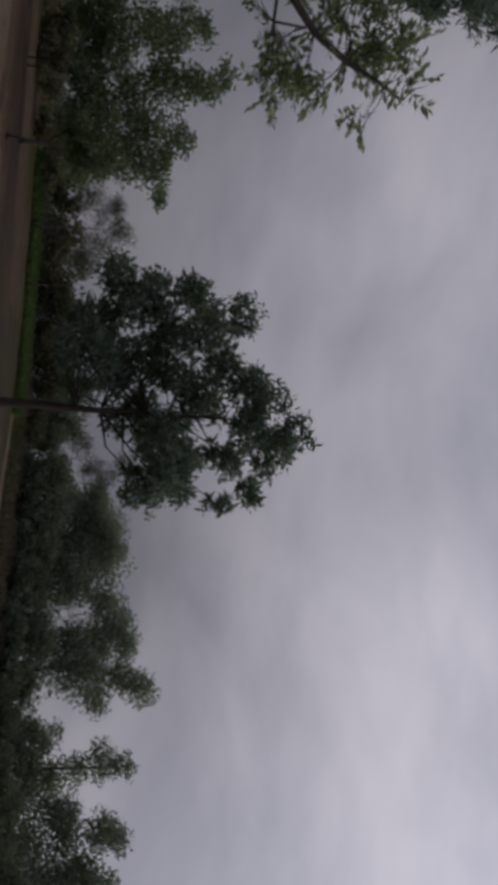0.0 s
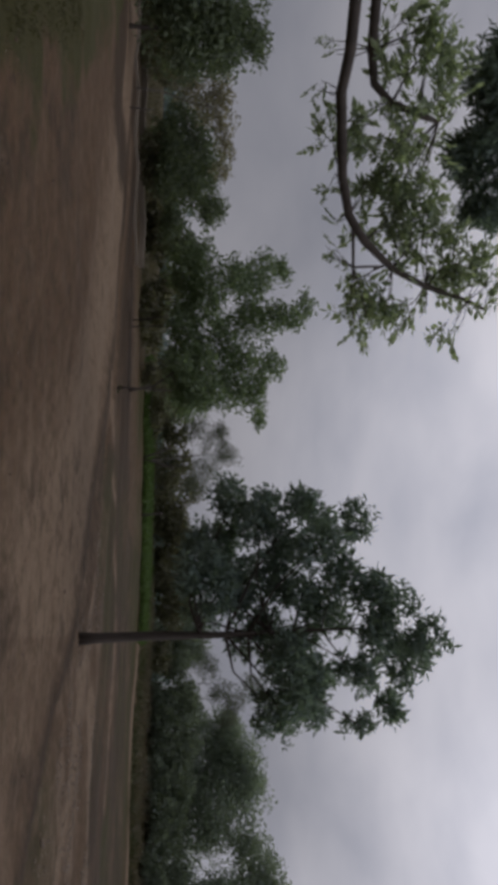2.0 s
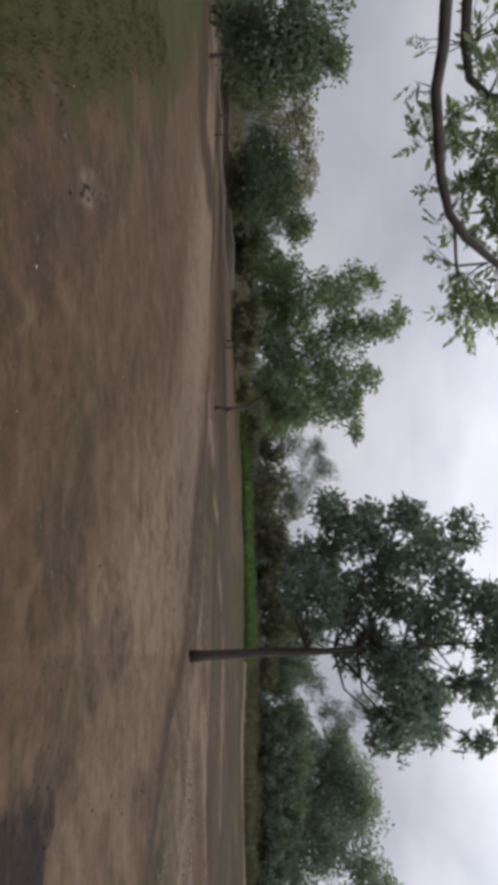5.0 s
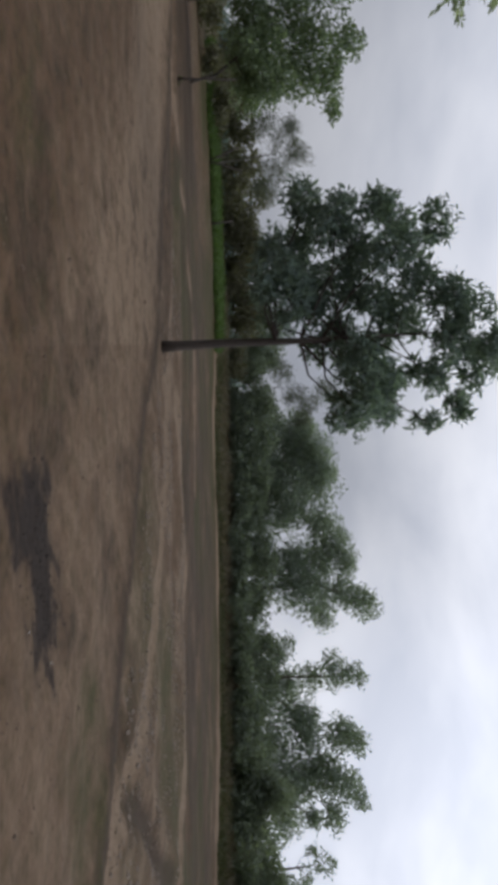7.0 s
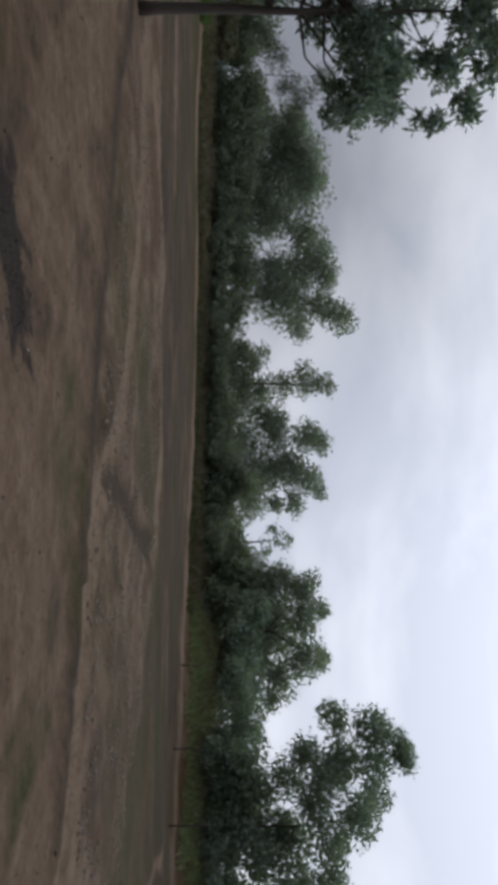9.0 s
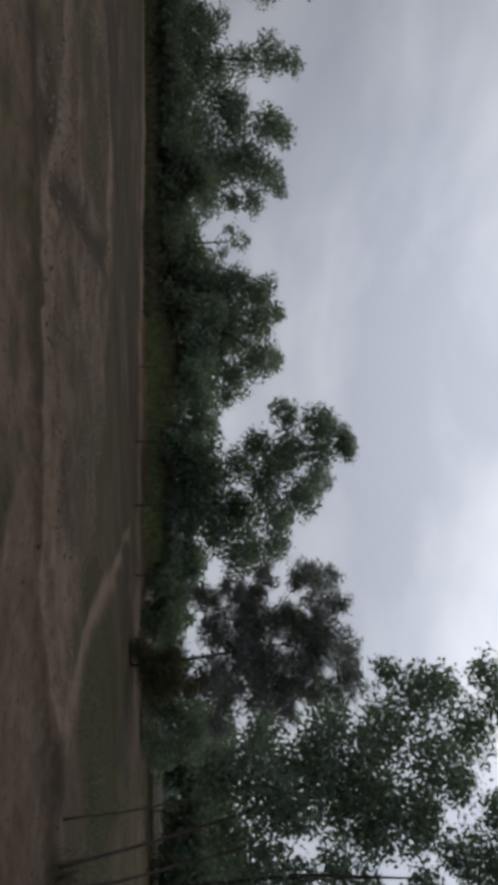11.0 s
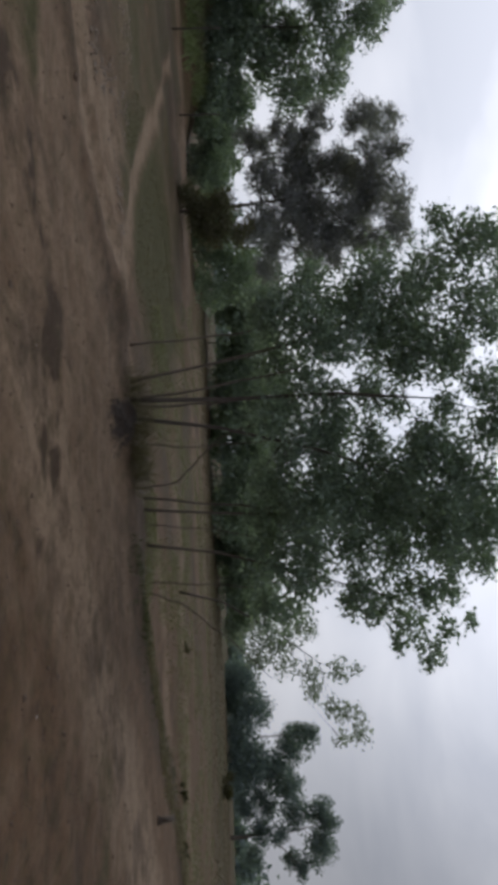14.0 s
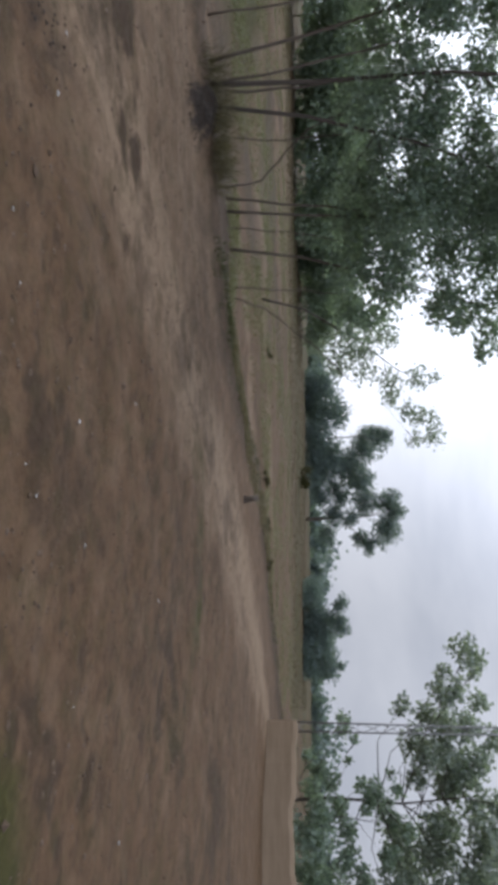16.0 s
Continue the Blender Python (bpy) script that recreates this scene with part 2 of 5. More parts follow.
BANK = leaf_material("light_bank_grass", (0.175, 0.215, 0.098), (0.270, 0.320, 0.160), glow=0.35)
OLIVE_GRASS = leaf_material("olive_field_grass", (0.160, 0.160, 0.095), (0.250, 0.250, 0.150), glow=0.3)
WEED = leaf_material("olive_weeds", (0.042, 0.042, 0.012), (0.080, 0.076, 0.024), glow=0.25)
MARGIN = leaf_material("olive_margin_grass", (0.090, 0.080, 0.050), (0.155, 0.135, 0.085), glow=0.3)
SCRUB = leaf_material("dead_brown_scrub", (0.115, 0.098, 0.064), (0.190, 0.166, 0.110), glow=0.3)
STUBBLE = leaf_material("brown_stubble", (0.098, 0.074, 0.048), (0.126, 0.097, 0.064), glow=0.25)
CROP = leaf_material("green_crop", (0.054, 0.093, 0.021), (0.101, 0.167, 0.043), glow=0.35)
DRY_GRASS = leaf_material("dry_grass", (0.12, 0.10, 0.06), (0.24, 0.21, 0.13), glow=0.25)
BARK = bark_material("grey_brown_bark", (0.04, 0.033, 0.028), (0.11, 0.09, 0.075))
# bark colour lightened to imitate haze over the thin stems
BARK_DARK = bark_material("dark_bark", (0.080, 0.065, 0.053), (0.181, 0.150, 0.122))
BARK_PALE = bark_material("pale_bark", (0.09, 0.08, 0.07), (0.22, 0.20, 0.175))
MUD = plain_material("mud_plaster", (0.235, 0.175, 0.115), (0.36, 0.272, 0.190), 6.0)
CEMENT = plain_material("weathered_cement", (0.165, 0.136, 0.104), (0.26, 0.215, 0.165), 5.0)
STEEL = plain_material("dull_galvanised_steel", (0.16, 0.16, 0.165), (0.30, 0.30, 0.31), 14.0, 0.55, 0.7, 0.001)
PAPER = plain_material("white_paper_litter", (0.38, 0.37, 0.35), (0.6, 0.6, 0.58), 30.0, 0.7)
CLOD = plain_material("dry_clods", (0.07, 0.046, 0.029), (0.145, 0.098, 0.064), 20.0)
PALE_CLOD = plain_material("pale_field_clods", (0.13, 0.10, 0.074), (0.27, 0.215, 0.165), 12.0)
CHAR = plain_material("charred_litter", (0.012, 0.008, 0.005), (0.036, 0.024, 0.016), 25.0)


# ---- mesh helpers ----
def mesh_of(name, verts, faces, mat, smooth=False):
    """A mesh from an (n, 3) array and an (m, 3 or 4) array of corners."""
    verts, faces = np.asarray(verts, np.float32), np.asarray(faces, np.int32)
    k = faces.shape[1]
    me = bpy.data.meshes.new(name)
    me.vertices.add(len(verts))
    me.vertices.foreach_set("co", verts.ravel())
    me.loops.add(faces.size)
    me.loops.foreach_set("vertex_index", faces.ravel())
    me.polygons.add(len(faces))
    me.polygons.foreach_set("loop_start", np.arange(0, faces.size, k, dtype=np.int32))
    me.polygons.foreach_set("use_smooth", np.full(len(faces), smooth))
    me.update(calc_edges=True)
    me.materials.append(mat)
    return me


def part(name, me, parent, label=""):
    ob = new(name, me)
    ob.parent = parent
    return tagged(ob, label)


def thing(name, place, label, category, group="", kind=""):
    ob = new(name)
    ob.empty_display_size = 0.2
    ob.location = place
    return tagged(ob, label, category, group, kind)


def lattice(x, y, seed):
    """Smooth value noise on a unit lattice, -1 to 1."""
    xi, yi = np.floor(x).astype(np.int64), np.floor(y).astype(np.int64)
    fx, fy = x - xi, y - yi
    fx, fy = fx * fx * (3 - 2 * fx), fy * fy * (3 - 2 * fy)

    def value(a, b):
        h = (a * 374761393 + b * 668265263 + seed * 974634777) & 0x7FFFFFFF
        h = ((h ^ (h >> 13)) * 1274126177) & 0x7FFFFFFF
        return ((h ^ (h >> 16)) & 0xFFFF) / 32767.5 - 1

    top = value(xi, yi) * (1 - fx) + value(xi + 1, yi) * fx
    low = value(xi, yi + 1) * (1 - fx) + value(xi + 1, yi + 1) * fx
    return top * (1 - fy) + low * fy


def rough(x, y, size, octaves, seed):
    total, amp = 0, 1.0
    for i in range(octaves):
        total = total + amp * lattice(x / size, y / size, seed + i)
        size, amp = size * 0.47, amp * 0.5
    return total


def line_gap(x, y, line):
    """Distance to a polyline, and the signed side (positive to the right of its way)."""
    best, sign = np.full(x.shape, 1e9), np.zeros(x.shape)
    for (ax, ay), (bx, by) in zip(line[:-1], line[1:]):
        dx, dy = bx - ax, by - ay
        u = np.clip(((x - ax) * dx + (y - ay) * dy) / (dx * dx + dy * dy), 0, 1)
        d = np.hypot(x - ax - u * dx, y - ay - u * dy)
        s = (x - ax) * dy - (y - ay) * dx
        near = d < best
        best, sign = np.where(near, d, best), np.where(near, np.sign(s), sign)
    return best, sign


def band(d, half, soft):
    return np.clip((half + soft - d) / soft, 0, 1)


# ---- the ground ----
LOT_EDGE = [(-40, 34), (-17, 25.5), (-6.7, 20.6), (-2.7, 17.8), (0, 15.4), (1.9, 11.9), (3.3, 10.2), (4.5, 8.7), (5.4, 7.5), (6.5, 6.2), (7.7, 4.4), (8.9, 3.5), (10.1, 2.7)]
LOT_EDGE_EAST = [(10.1, 2.7), (11.0, 0.5), (11.1, -1.2), (11.4, -2.4), (13.4, -4.7), (16.2, -7.2), (19, -13), (22, -21)]
PALE_ROAD = [(-2, 58), (9.4, 57.5), (18.5, 57), (24.4, 53), (27.7, 45), (28, 35), (29.8, 29), (31.5, 23.5), (32, 16), (31, 8), (30.5, -6)]
TRACK_ONE = [(-22, 29), (-7.2, 23), (0.2, 18.6), (3.5, 15.4), (5.9, 11.8), (6.0, 8.5), (6.7, 7.0), (7.2, 5.8), (7.7, 4.8), (8.1, 4.1), (8.9, 3.7), (9.8, 3.1), (10.7, 2.6)]
TRACK_TWO = [(-9, 22.5), (-7, 23.7), (-4.2, 28), (-0.3, 30.7), (6, 29)]
TRACK_MID = [(1.9, 20.3), (6.8, 21), (11.2, 18.3), (13.3, 15.8)]
TRACK_FAR = [(26, 14.7), (18.5, 9.0), (14.2, 6.15), (12.4, 4.6), (11.4, 3.4), (10.7, 2.6)]
FIELD_EDGE = [(-6, 24.5), (2.8, 22.2), (8.1, 19.8), (11.4, 18.7), (13.4, 15.9), (13.7, 10), (12.7, 6.6), (12, 5.2)]
WEST_BANK = [(-24, 20), (-17.2, 21), (-17.6, 25.2), (-16.1, 26.8), (-12.5, 30), (-6, 31)]
DARK_RUT = [(6.1, 9.1), (7.4, 10.4), (9, 11.7), (13.5, 15.8)]
WALK_EAST = [(5.3, 0.8), (7.2, -1.6), (8.1, -2.6), (9.8, -4.5), (12.2, -7.5), (15.4, -12.9), (16, -17)]
WALK_EAST_TWO = [(7.2, -2.3), (9, -4.8), (11.7, -8.5), (14, -12.3)]
WEED_EDGE = [(-3.5, -30), (-1.6, -12), (-0.9, -5), (-1.3, -1.5), (-1.6, 1.2), (-2.6, 3.5), (-4.2, 5.1), (-7.9, 8.8), (-14.5, 15.3), (-19, 19)]


def ground_height(x, y):
    d, s = line_gap(x, y, LOT_EDGE)
    e, se = line_gap(x, y, LOT_EDGE_EAST)
    r = np.hypot(x, y)
    z = 0.055 * rough(x, y, 3.1, 3, 11) * np.clip(r / 4, 0.25, 1)
    z = z + 0.014 * rough(x, y, 0.42, 3, 5) * np.clip(1.4 - r / 30, 0, 1)
    # a low bund along the lot's edge, the field a hand lower beyond it
    wobble = 0.75 + 0.35 * rough(x, y, 2.3, 2, 31)
    z = z + 0.07 * wobble * np.exp(-(d / 0.5) ** 2) - 0.10 * band(d, 0.0, 1.1) * (s < 0)
    z = z + 0.07 * wobble * np.exp(-(e / 0.55) ** 2)
    rut, _ = line_gap(x, y, DARK_RUT)
    z = z - 0.09 * np.exp(-(rut / 0.28) ** 2) + 0.05 * np.exp(-((rut - 0.6) / 0.25) ** 2)
    for line in (TRACK_ONE, TRACK_TWO, TRACK_MID, TRACK_FAR):
        g, _ = line_gap(x, y, line)
        z = z - 0.035 * np.exp(-(g / 0.3) ** 2) + 0.03 * np.exp(-((g - 0.55) / 0.2) ** 2)
    # ash heap under the thicket
    z = z + 0.24 * np.exp(-(((x - 10.2) / 0.7) ** 2 + ((y - 0.62) / 0.3) ** 2)) * (0.8 + 0.4 * rough(x, y, 0.5, 2, 8))
    road, _ = line_gap(x, y, PALE_ROAD)
    z = z + 0.1 * band(road, 1.2, 1.5)
    # furrows across the far fields
    field = np.clip((r - 14) / 6, 0, 1) * np.clip((90 - r) / 20, 0, 1)
    z = z + 0.05 * field * np.clip(1.2 - np.clip(-y, 0, 10) / 4, 0.25, 1) * np.sin((x * 0.32 + y * 0.95) * 1.9 + rough(x, y, 6, 2, 3))
    bearing = np.degrees(np.arctan2(x, y))
    swell = np.clip((bearing + 4) / 12, 0, 1) * np.clip((62 - bearing) / 14, 0, 1)
    _, beyond = line_gap(x, y, PALE_ROAD)
    far = np.where(beyond < 0, np.clip((road - 1.5) / 13, 0, 1), 0) * swell + (1 - swell) * np.clip((r - 44) / 26, 0, 1)
    # a grassy bank beyond the road's eastern reach
    bank = np.where(beyond < 0, np.clip((road - 1.7) / 4.2, 0, 1), 0) * np.clip((bearing - 40) / 8, 0, 1) * np.clip((67 - bearing) / 5, 0, 1)
    bank = 1.0 * bank * bank * (3 - 2 * bank)
    # the crop strip lies on a low rise
    rise = np.clip((bearing + 25) / 5, 0, 1) * np.clip((4 - bearing) / 5, 0, 1) * np.clip((r - 46) / 24, 0, 1)
    return z + bank + (0.35 + 0.95 * swell) * far * far * (3 - 2 * far) + 0.6 * rise * (1 - swell) + 0.5 * np.clip((-23 - bearing) / 5, 0, 1) * np.clip((bearing + 62) / 8, 0, 1) * np.clip((r - 47) / 14, 0, 1)


def build_ground():
    az = np.radians(np.concatenate([np.arange(-62, 158, 0.3), np.arange(158, 298, 2.5)]))
    radii = np.concatenate([[0.0], np.geomspace(0.35, 62, 345), np.geomspace(66, 3500, 46)])
    A, R = np.meshgrid(az, radii)
    x, y = (R * np.sin(A)).ravel(), (R * np.cos(A)).ravel()
    r = np.hypot(x, y)
    verts = np.stack([x, y, ground_height(x, y)], 1)
    na, nr = len(az), len(radii)
    i, j = np.meshgrid(np.arange(nr - 1), np.arange(na), indexing="ij")
    k = (j + 1) % na
    faces = np.stack([i * na + j, (i + 1) * na + j, (i + 1) * na + k, i * na + k], -1).reshape(-1, 4)[:, ::-1]
    me = mesh_of("ground", verts, faces, SOIL, True)
    wob = 0.5 * rough(x, y, 1.4, 3, 21)
    # dusty ways trodden pale
    pale = np.zeros(x.shape)
    for line, half, soft, amount in ((PALE_ROAD, 0.9, 1.2, 0.5 * np.clip((y - 2) / 26, 0.25, 1)), (TRACK_ONE, 0.18, 0.4, 0.95 * np.clip((x + 3) / 5, 0.1, 1)), (TRACK_TWO, 0.2, 0.6, 0.5), (TRACK_MID, 0.25, 0.6, 0.9), (TRACK_FAR, 0.12, 0.4, 0.5), (WALK_EAST, 0.25, 1.0, 0.55), (WALK_EAST_TWO, 0.2, 0.6, 0.4)):
        g, _ = line_gap(x, y, line)
        pale = np.maximum(pale, amount * band(g + 0.25 * wob, half, soft))
    edge, inside = line_gap(x, y, LOT_EDGE)
    lot = (inside > 0) & (r < 40)
    pale = np.maximum(pale, (0.28 + 0.2 * (x < 0)) * lot * band(np.abs(edge - 2.6) + 0.4 * wob, 1.3, 2.2))
    pale = np.maximum(pale, 0.9 * band(np.hypot((0.81 * x + 0.58 * y - 0.0) / 0.17, (0.81 * y - 0.58 * x - 7.35) / 0.6) + 0.5 * wob, 0.5, 0.7))
    east, east_side = line_gap(x, y, LOT_EDGE_EAST)
    grit = rough(x, y, 2.6, 3, 77)
    inner_gap, inner_side = line_gap(x, y, FIELD_EDGE)
    inner = (~lot) & (inner_side > 0) & (x > -4) & (y > 3)
    pale = np.maximum(pale, inner * (0.14 + 0.42 * np.clip(rough(x, y, 0.8, 3, 78), -0.4, 1)))
    pale = np.maximum(pale, (~lot) * 0.3 * np.clip(grit, 0, 1) * (r < 60))
    for line, half in (([(15.4, -2.5), (15.9, -4.3), (16.2, -6.1), (16.3, -8)], 0.25), ([(21.3, -1), (21.8, -4.5), (22, -7), (22, -12)], 0.5), ([(46, 2), (50, -12), (48, -24)], 3.0)):
        g, _ = line_gap(x, y, line)
        pale = np.maximum(pale, 0.35 * band(g + 0.8 * wob, half, 1.6 * half))
    # dark soil: the damp lot edge, banks, ploughed strips and the rut
    dark_soil = 0.6 * band(np.abs(edge - 0.05) + 0.3 * wob, 0.08, 0.6)
    rut, _ = line_gap(x, y, DARK_RUT)
    dark_soil = np.maximum(dark_soil, 0.7 * band(rut + 0.2 * wob, 0.1, 0.35))
    dark_soil = np.maximum(dark_soil, 0.5 * band(np.abs(east - 0.1) + 0.3 * wob, 0.25, 0.6))
    dark_soil = np.maximum(dark_soil, (~lot) * (x < 0) * (y > 0) * (r < 40) * np.clip(0.55 + 0.35 * rough(x, y, 2.8, 3, 52), 0, 1) * np.clip(edge / 0.8, 0, 1) * np.clip((4 - x * 0.4) / 8, 0, 1))
    road, road_side = line_gap(x, y, PALE_ROAD)
    tilled = (~lot) & ~inner & (road_side > 0) & (x > -6) & (np.hypot(x - 17.5, y - 4.8) > 5.5) & (y > 5)
    dark_soil = np.maximum(dark_soil, tilled * np.clip(0.5 + 0.3 * rough(x, y, 2.4, 3, 83) + 0.35 * rough(x * 0.4, y * 0.4 + r, 0.9, 3, 84), 0, 1) * np.clip((road - 1.6) / 1.5, 0, 1))
    # darker ground round the thicket's foot
    dark_soil = np.maximum(dark_soil, 0.8 * band(np.hypot((x - 12.6) / 1.6, (y + 0.4) / 2.6) + 0.3 * wob, 0.6, 0.6))
    dark_soil = np.maximum(dark_soil, (r < 16) * 0.4 * np.clip(rough(x, y, 0.9, 4, 40), 0, 1))
    # a long darker patch to the south-east
    dark_soil = np.maximum(dark_soil, 0.6 * band(np.hypot((x - 7.0) / 1.1, (y + 9.6) / 2.8) + 0.3 * wob, 0.6, 0.6) * np.clip(0.5 + rough(x, y, 0.6, 3, 61), 0, 1))
    # churned brown patches on the lot
    for line, half, soft in (([(6.15, 1.3), (6.25, 0.6), (5.6, 0.0), (5.45, -0.3)], 0.16, 0.4), ([(3.5, -1.4), (3.9, -1.9)], 0.1, 0.4), ([(5.4, -4.2), (5.4, -5.2)], 0.3, 0.5), ([(2.75, -3.0), (2.85, -3.6)], 0.15, 0.4), ([(3.0, 1.9), (3.5, 2.2)], 0.05, 0.4), ([(5.2, 3.1), (5.9, 2.3)], 0.1, 0.4)):
        g, _ = line_gap(x, y, line)
        dark_soil = np.maximum(dark_soil, 0.8 * band(g + 0.35 * rough(x, y, 0.5, 3, 58), half, soft) * np.clip(0.2 + 1.3 * rough(x, y, 0.3, 3, 59), 0, 1))
    # darker along the western bank
    bank, _ = line_gap(x, y, WEST_BANK)
    dark_soil = np.maximum(dark_soil, 0.9 * band(bank + 0.8 * wob, 0.9, 1.6))
    ridge = rough(x * 0.35, y * 0.35 + np.hypot(x, y) * 1.2, 3.0, 3, 87)
    dark_soil = np.maximum(dark_soil, (~lot) * (east_side < 0) * (y < 3) * (r < 60) * np.clip(0.25 + 0.38 * ridge, 0, 0.8))
    # weeds
    weed_gap, weed_side = line_gap(x, y, WEED_EDGE)
    weeds = np.clip((-weed_side * weed_gap + 0.45 + 0.8 * rough(x, y, 1.1, 4, 25)) / 1.3, 0, 1.3) * (x < 0) * (r < 30)
    field = np.where(lot, 0.0, 1.0) * np.clip((r - 9) / 4, 0, 1) * (x > -8)
    weeds = np.maximum(weeds, field * (0.10 + 0.3 * rough(x, y, 3.7, 3, 15)))
    meadow = band(np.hypot((x - 17.5) / 6.0, (y - 4.8) / 3.0) + 0.2 * wob, 0.75, 0.35)
    weeds = np.maximum(weeds, 0.8 * meadow)
    weeds = np.maximum(weeds, 0.9 * band(np.hypot((x - 1.6) / 0.8, (y + 2.75) / 0.8) + 0.35 * wob, 0.5, 0.6))
    weeds = np.maximum(weeds, (0.38 + 0.3 * rough(x, y, 5.0, 3, 9)) * np.clip((r - 40) / 12, 0, 1) * (1 - 0.9 * band(road, 1.2, 1.5)))
    weeds = np.maximum(weeds, 0.75 * np.clip(-rough(x, y, 1.9, 3, 60) - 0.35, 0, 1) * (r < 9))
    # burnt litter
    ash = np.zeros(x.shape)
    streaks = 1.1 * rough(x * 0.75 + y * 0.2, y * 1.7 - x * 0.6, 0.34, 4, 91)
    for line, half, soft, amount in (([(1.4, 5.48), (1.7, 5.5), (2.1, 5.5)], 0.12, 0.62, 1.0), ([(1.1, 4.88), (1.42, 4.82)], 0.03, 0.46, 0.72), ([(1.1, 5.25), (1.45, 5.2)], 0.0, 0.42, 0.66), ([(2.1, 5.48), (2.62, 5.44)], 0.0, 0.2, 0.72), ([(4.1, 1.3), (4.25, 0.85)], 0.02, 0.4, 0.55)):
        g, _ = line_gap(x, y, line)
        ash = np.maximum(ash, amount * band(g + 0.26 * streaks, half, soft))
    ash = np.maximum(ash, band(np.hypot((x - 10.1) / 1.0, (y - 0.62) / 0.42) + 0.3 * streaks, 0.3, 0.9))
    bare = np.zeros(x.shape)
    for line, half, soft in ((TRACK_ONE, 0.2, 0.4), (TRACK_FAR, 0.16, 0.4), (TRACK_MID, 0.25, 0.5), (TRACK_TWO, 0.2, 0.4), (PALE_ROAD, 0.9, 1.0)):
        bare = np.maximum(bare, band(line_gap(x, y, line)[0], half, soft))
    dark_soil, weeds = dark_soil * (1 - 0.95 * bare), weeds * (1 - 0.95 * bare)
    for name, values in (("pale", pale), ("dark_soil", dark_soil), ("weeds", weeds), ("ash", ash)):
        me.attributes.new(name, "FLOAT", "POINT").data.foreach_set("value", np.asarray(values, np.float32))
    tagged(new("ground", me), "bare brown soil with dusty tracks, low bunds and weeds", "ground", kind="structure")


build_ground()


def rest(x, y):
    return float(ground_height(np.array([x]), np.array([y]))[0])


# ---- plants ----
def tube(points, radii, sides=7):
    """A tapered, closed tube along points."""
    points = [Vector(p) for p in points]
    verts, faces = [], []
    u = None
    for i, p in enumerate(points):
        way = (points[min(i + 1, len(points) - 1)] - points[max(i - 1, 0)]).normalized()
        u = way.orthogonal().normalized() if u is None else (u - way * u.dot(way)).normalized()
        v = way.cross(u)
        for k in range(sides):
            a = 2 * math.pi * k / sides
            verts.append(p + radii[i] * (math.cos(a) * u + math.sin(a) * v))
        if i:
            for k in range(sides):
                a, b = (i - 1) * sides + k, (i - 1) * sides + (k + 1) % sides
                faces.append((a, b, b + sides, a + sides))
    n = len(verts)
    verts += [points[0], points[-1]]
    for k in range(sides):
        faces.append((n, (k + 1) % sides, k, n))
        e = n - sides
        faces.append((n + 1, e + k, e + (k + 1) % sides, n + 1))
    return np.array([tuple(v) for v in verts]), faces


def tubes_mesh(name, pieces, mat):
    bm = bmesh.new()
    for verts, faces in pieces:
        made = [bm.verts.new(v) for v in verts]
        for f in faces:
            bm.faces.new([made[k] for k in dict.fromkeys(f)])
    me = bpy.data.meshes.new(name)
    bm.to_mesh(me)
    bm.free()
    me.polygons.foreach_set("use_smooth", np.full(len(me.polygons), True))
    me.materials.append(mat)
    return me


def leaf_quads(rng, at, length, width, droop=0.25, ways=None):
    """One folded rhombus a leaf at each of the places."""
    n = len(at)
    way = rng.normal(size=(n, 3)) if ways is None else ways + 0.35 * rng.normal(size=(n, 3))
    way[:, 2] -= droop * np.abs(rng.normal(size=n)) * 2
    way /= np.linalg.norm(way, axis=1, keepdims=True)
    flat = np.cross(way, rng.normal(size=(n, 3)))
    flat /= np.linalg.norm(flat, axis=1, keepdims=True) + 1e-9
    up = np.cross(way, flat)
    size = rng.uniform(0.65, 1.25, (n, 1))
    a = at
    tip = at + way * length * size
    mid = at + way * length * 0.45 * size
    l = mid + flat * width * 0.5 * size + up * width * 0.12
    r = mid - flat * width * 0.5 * size + up * width * 0.12
    verts = np.stack([a, l, tip, r], 1).reshape(-1, 3)
    return verts, np.arange(4 * n).reshape(-1, 4)


def crown_points(rng, centre, r, count, clusters, spread=0.32, deep=1.0):
    """Places of leaves in twiggy clusters inside one bough's rounded mass."""
    c = rng.normal(size=(clusters, 3))
    c /= np.linalg.norm(c, axis=1, keepdims=True)
    c *= (rng.uniform(0.12, 1.0, (clusters, 1)) ** 0.5) * r * np.array([1, deep, 0.92])
    which = rng.integers(0, clusters, count)
    off = rng.normal(size=(count, 3))
    off *= np.minimum(1, 1.75 / np.linalg.norm(off, axis=1, keepdims=True))
    p = c[which] + off * r * spread * np.array([1, 1, 0.8])
    return centre + p, centre + c


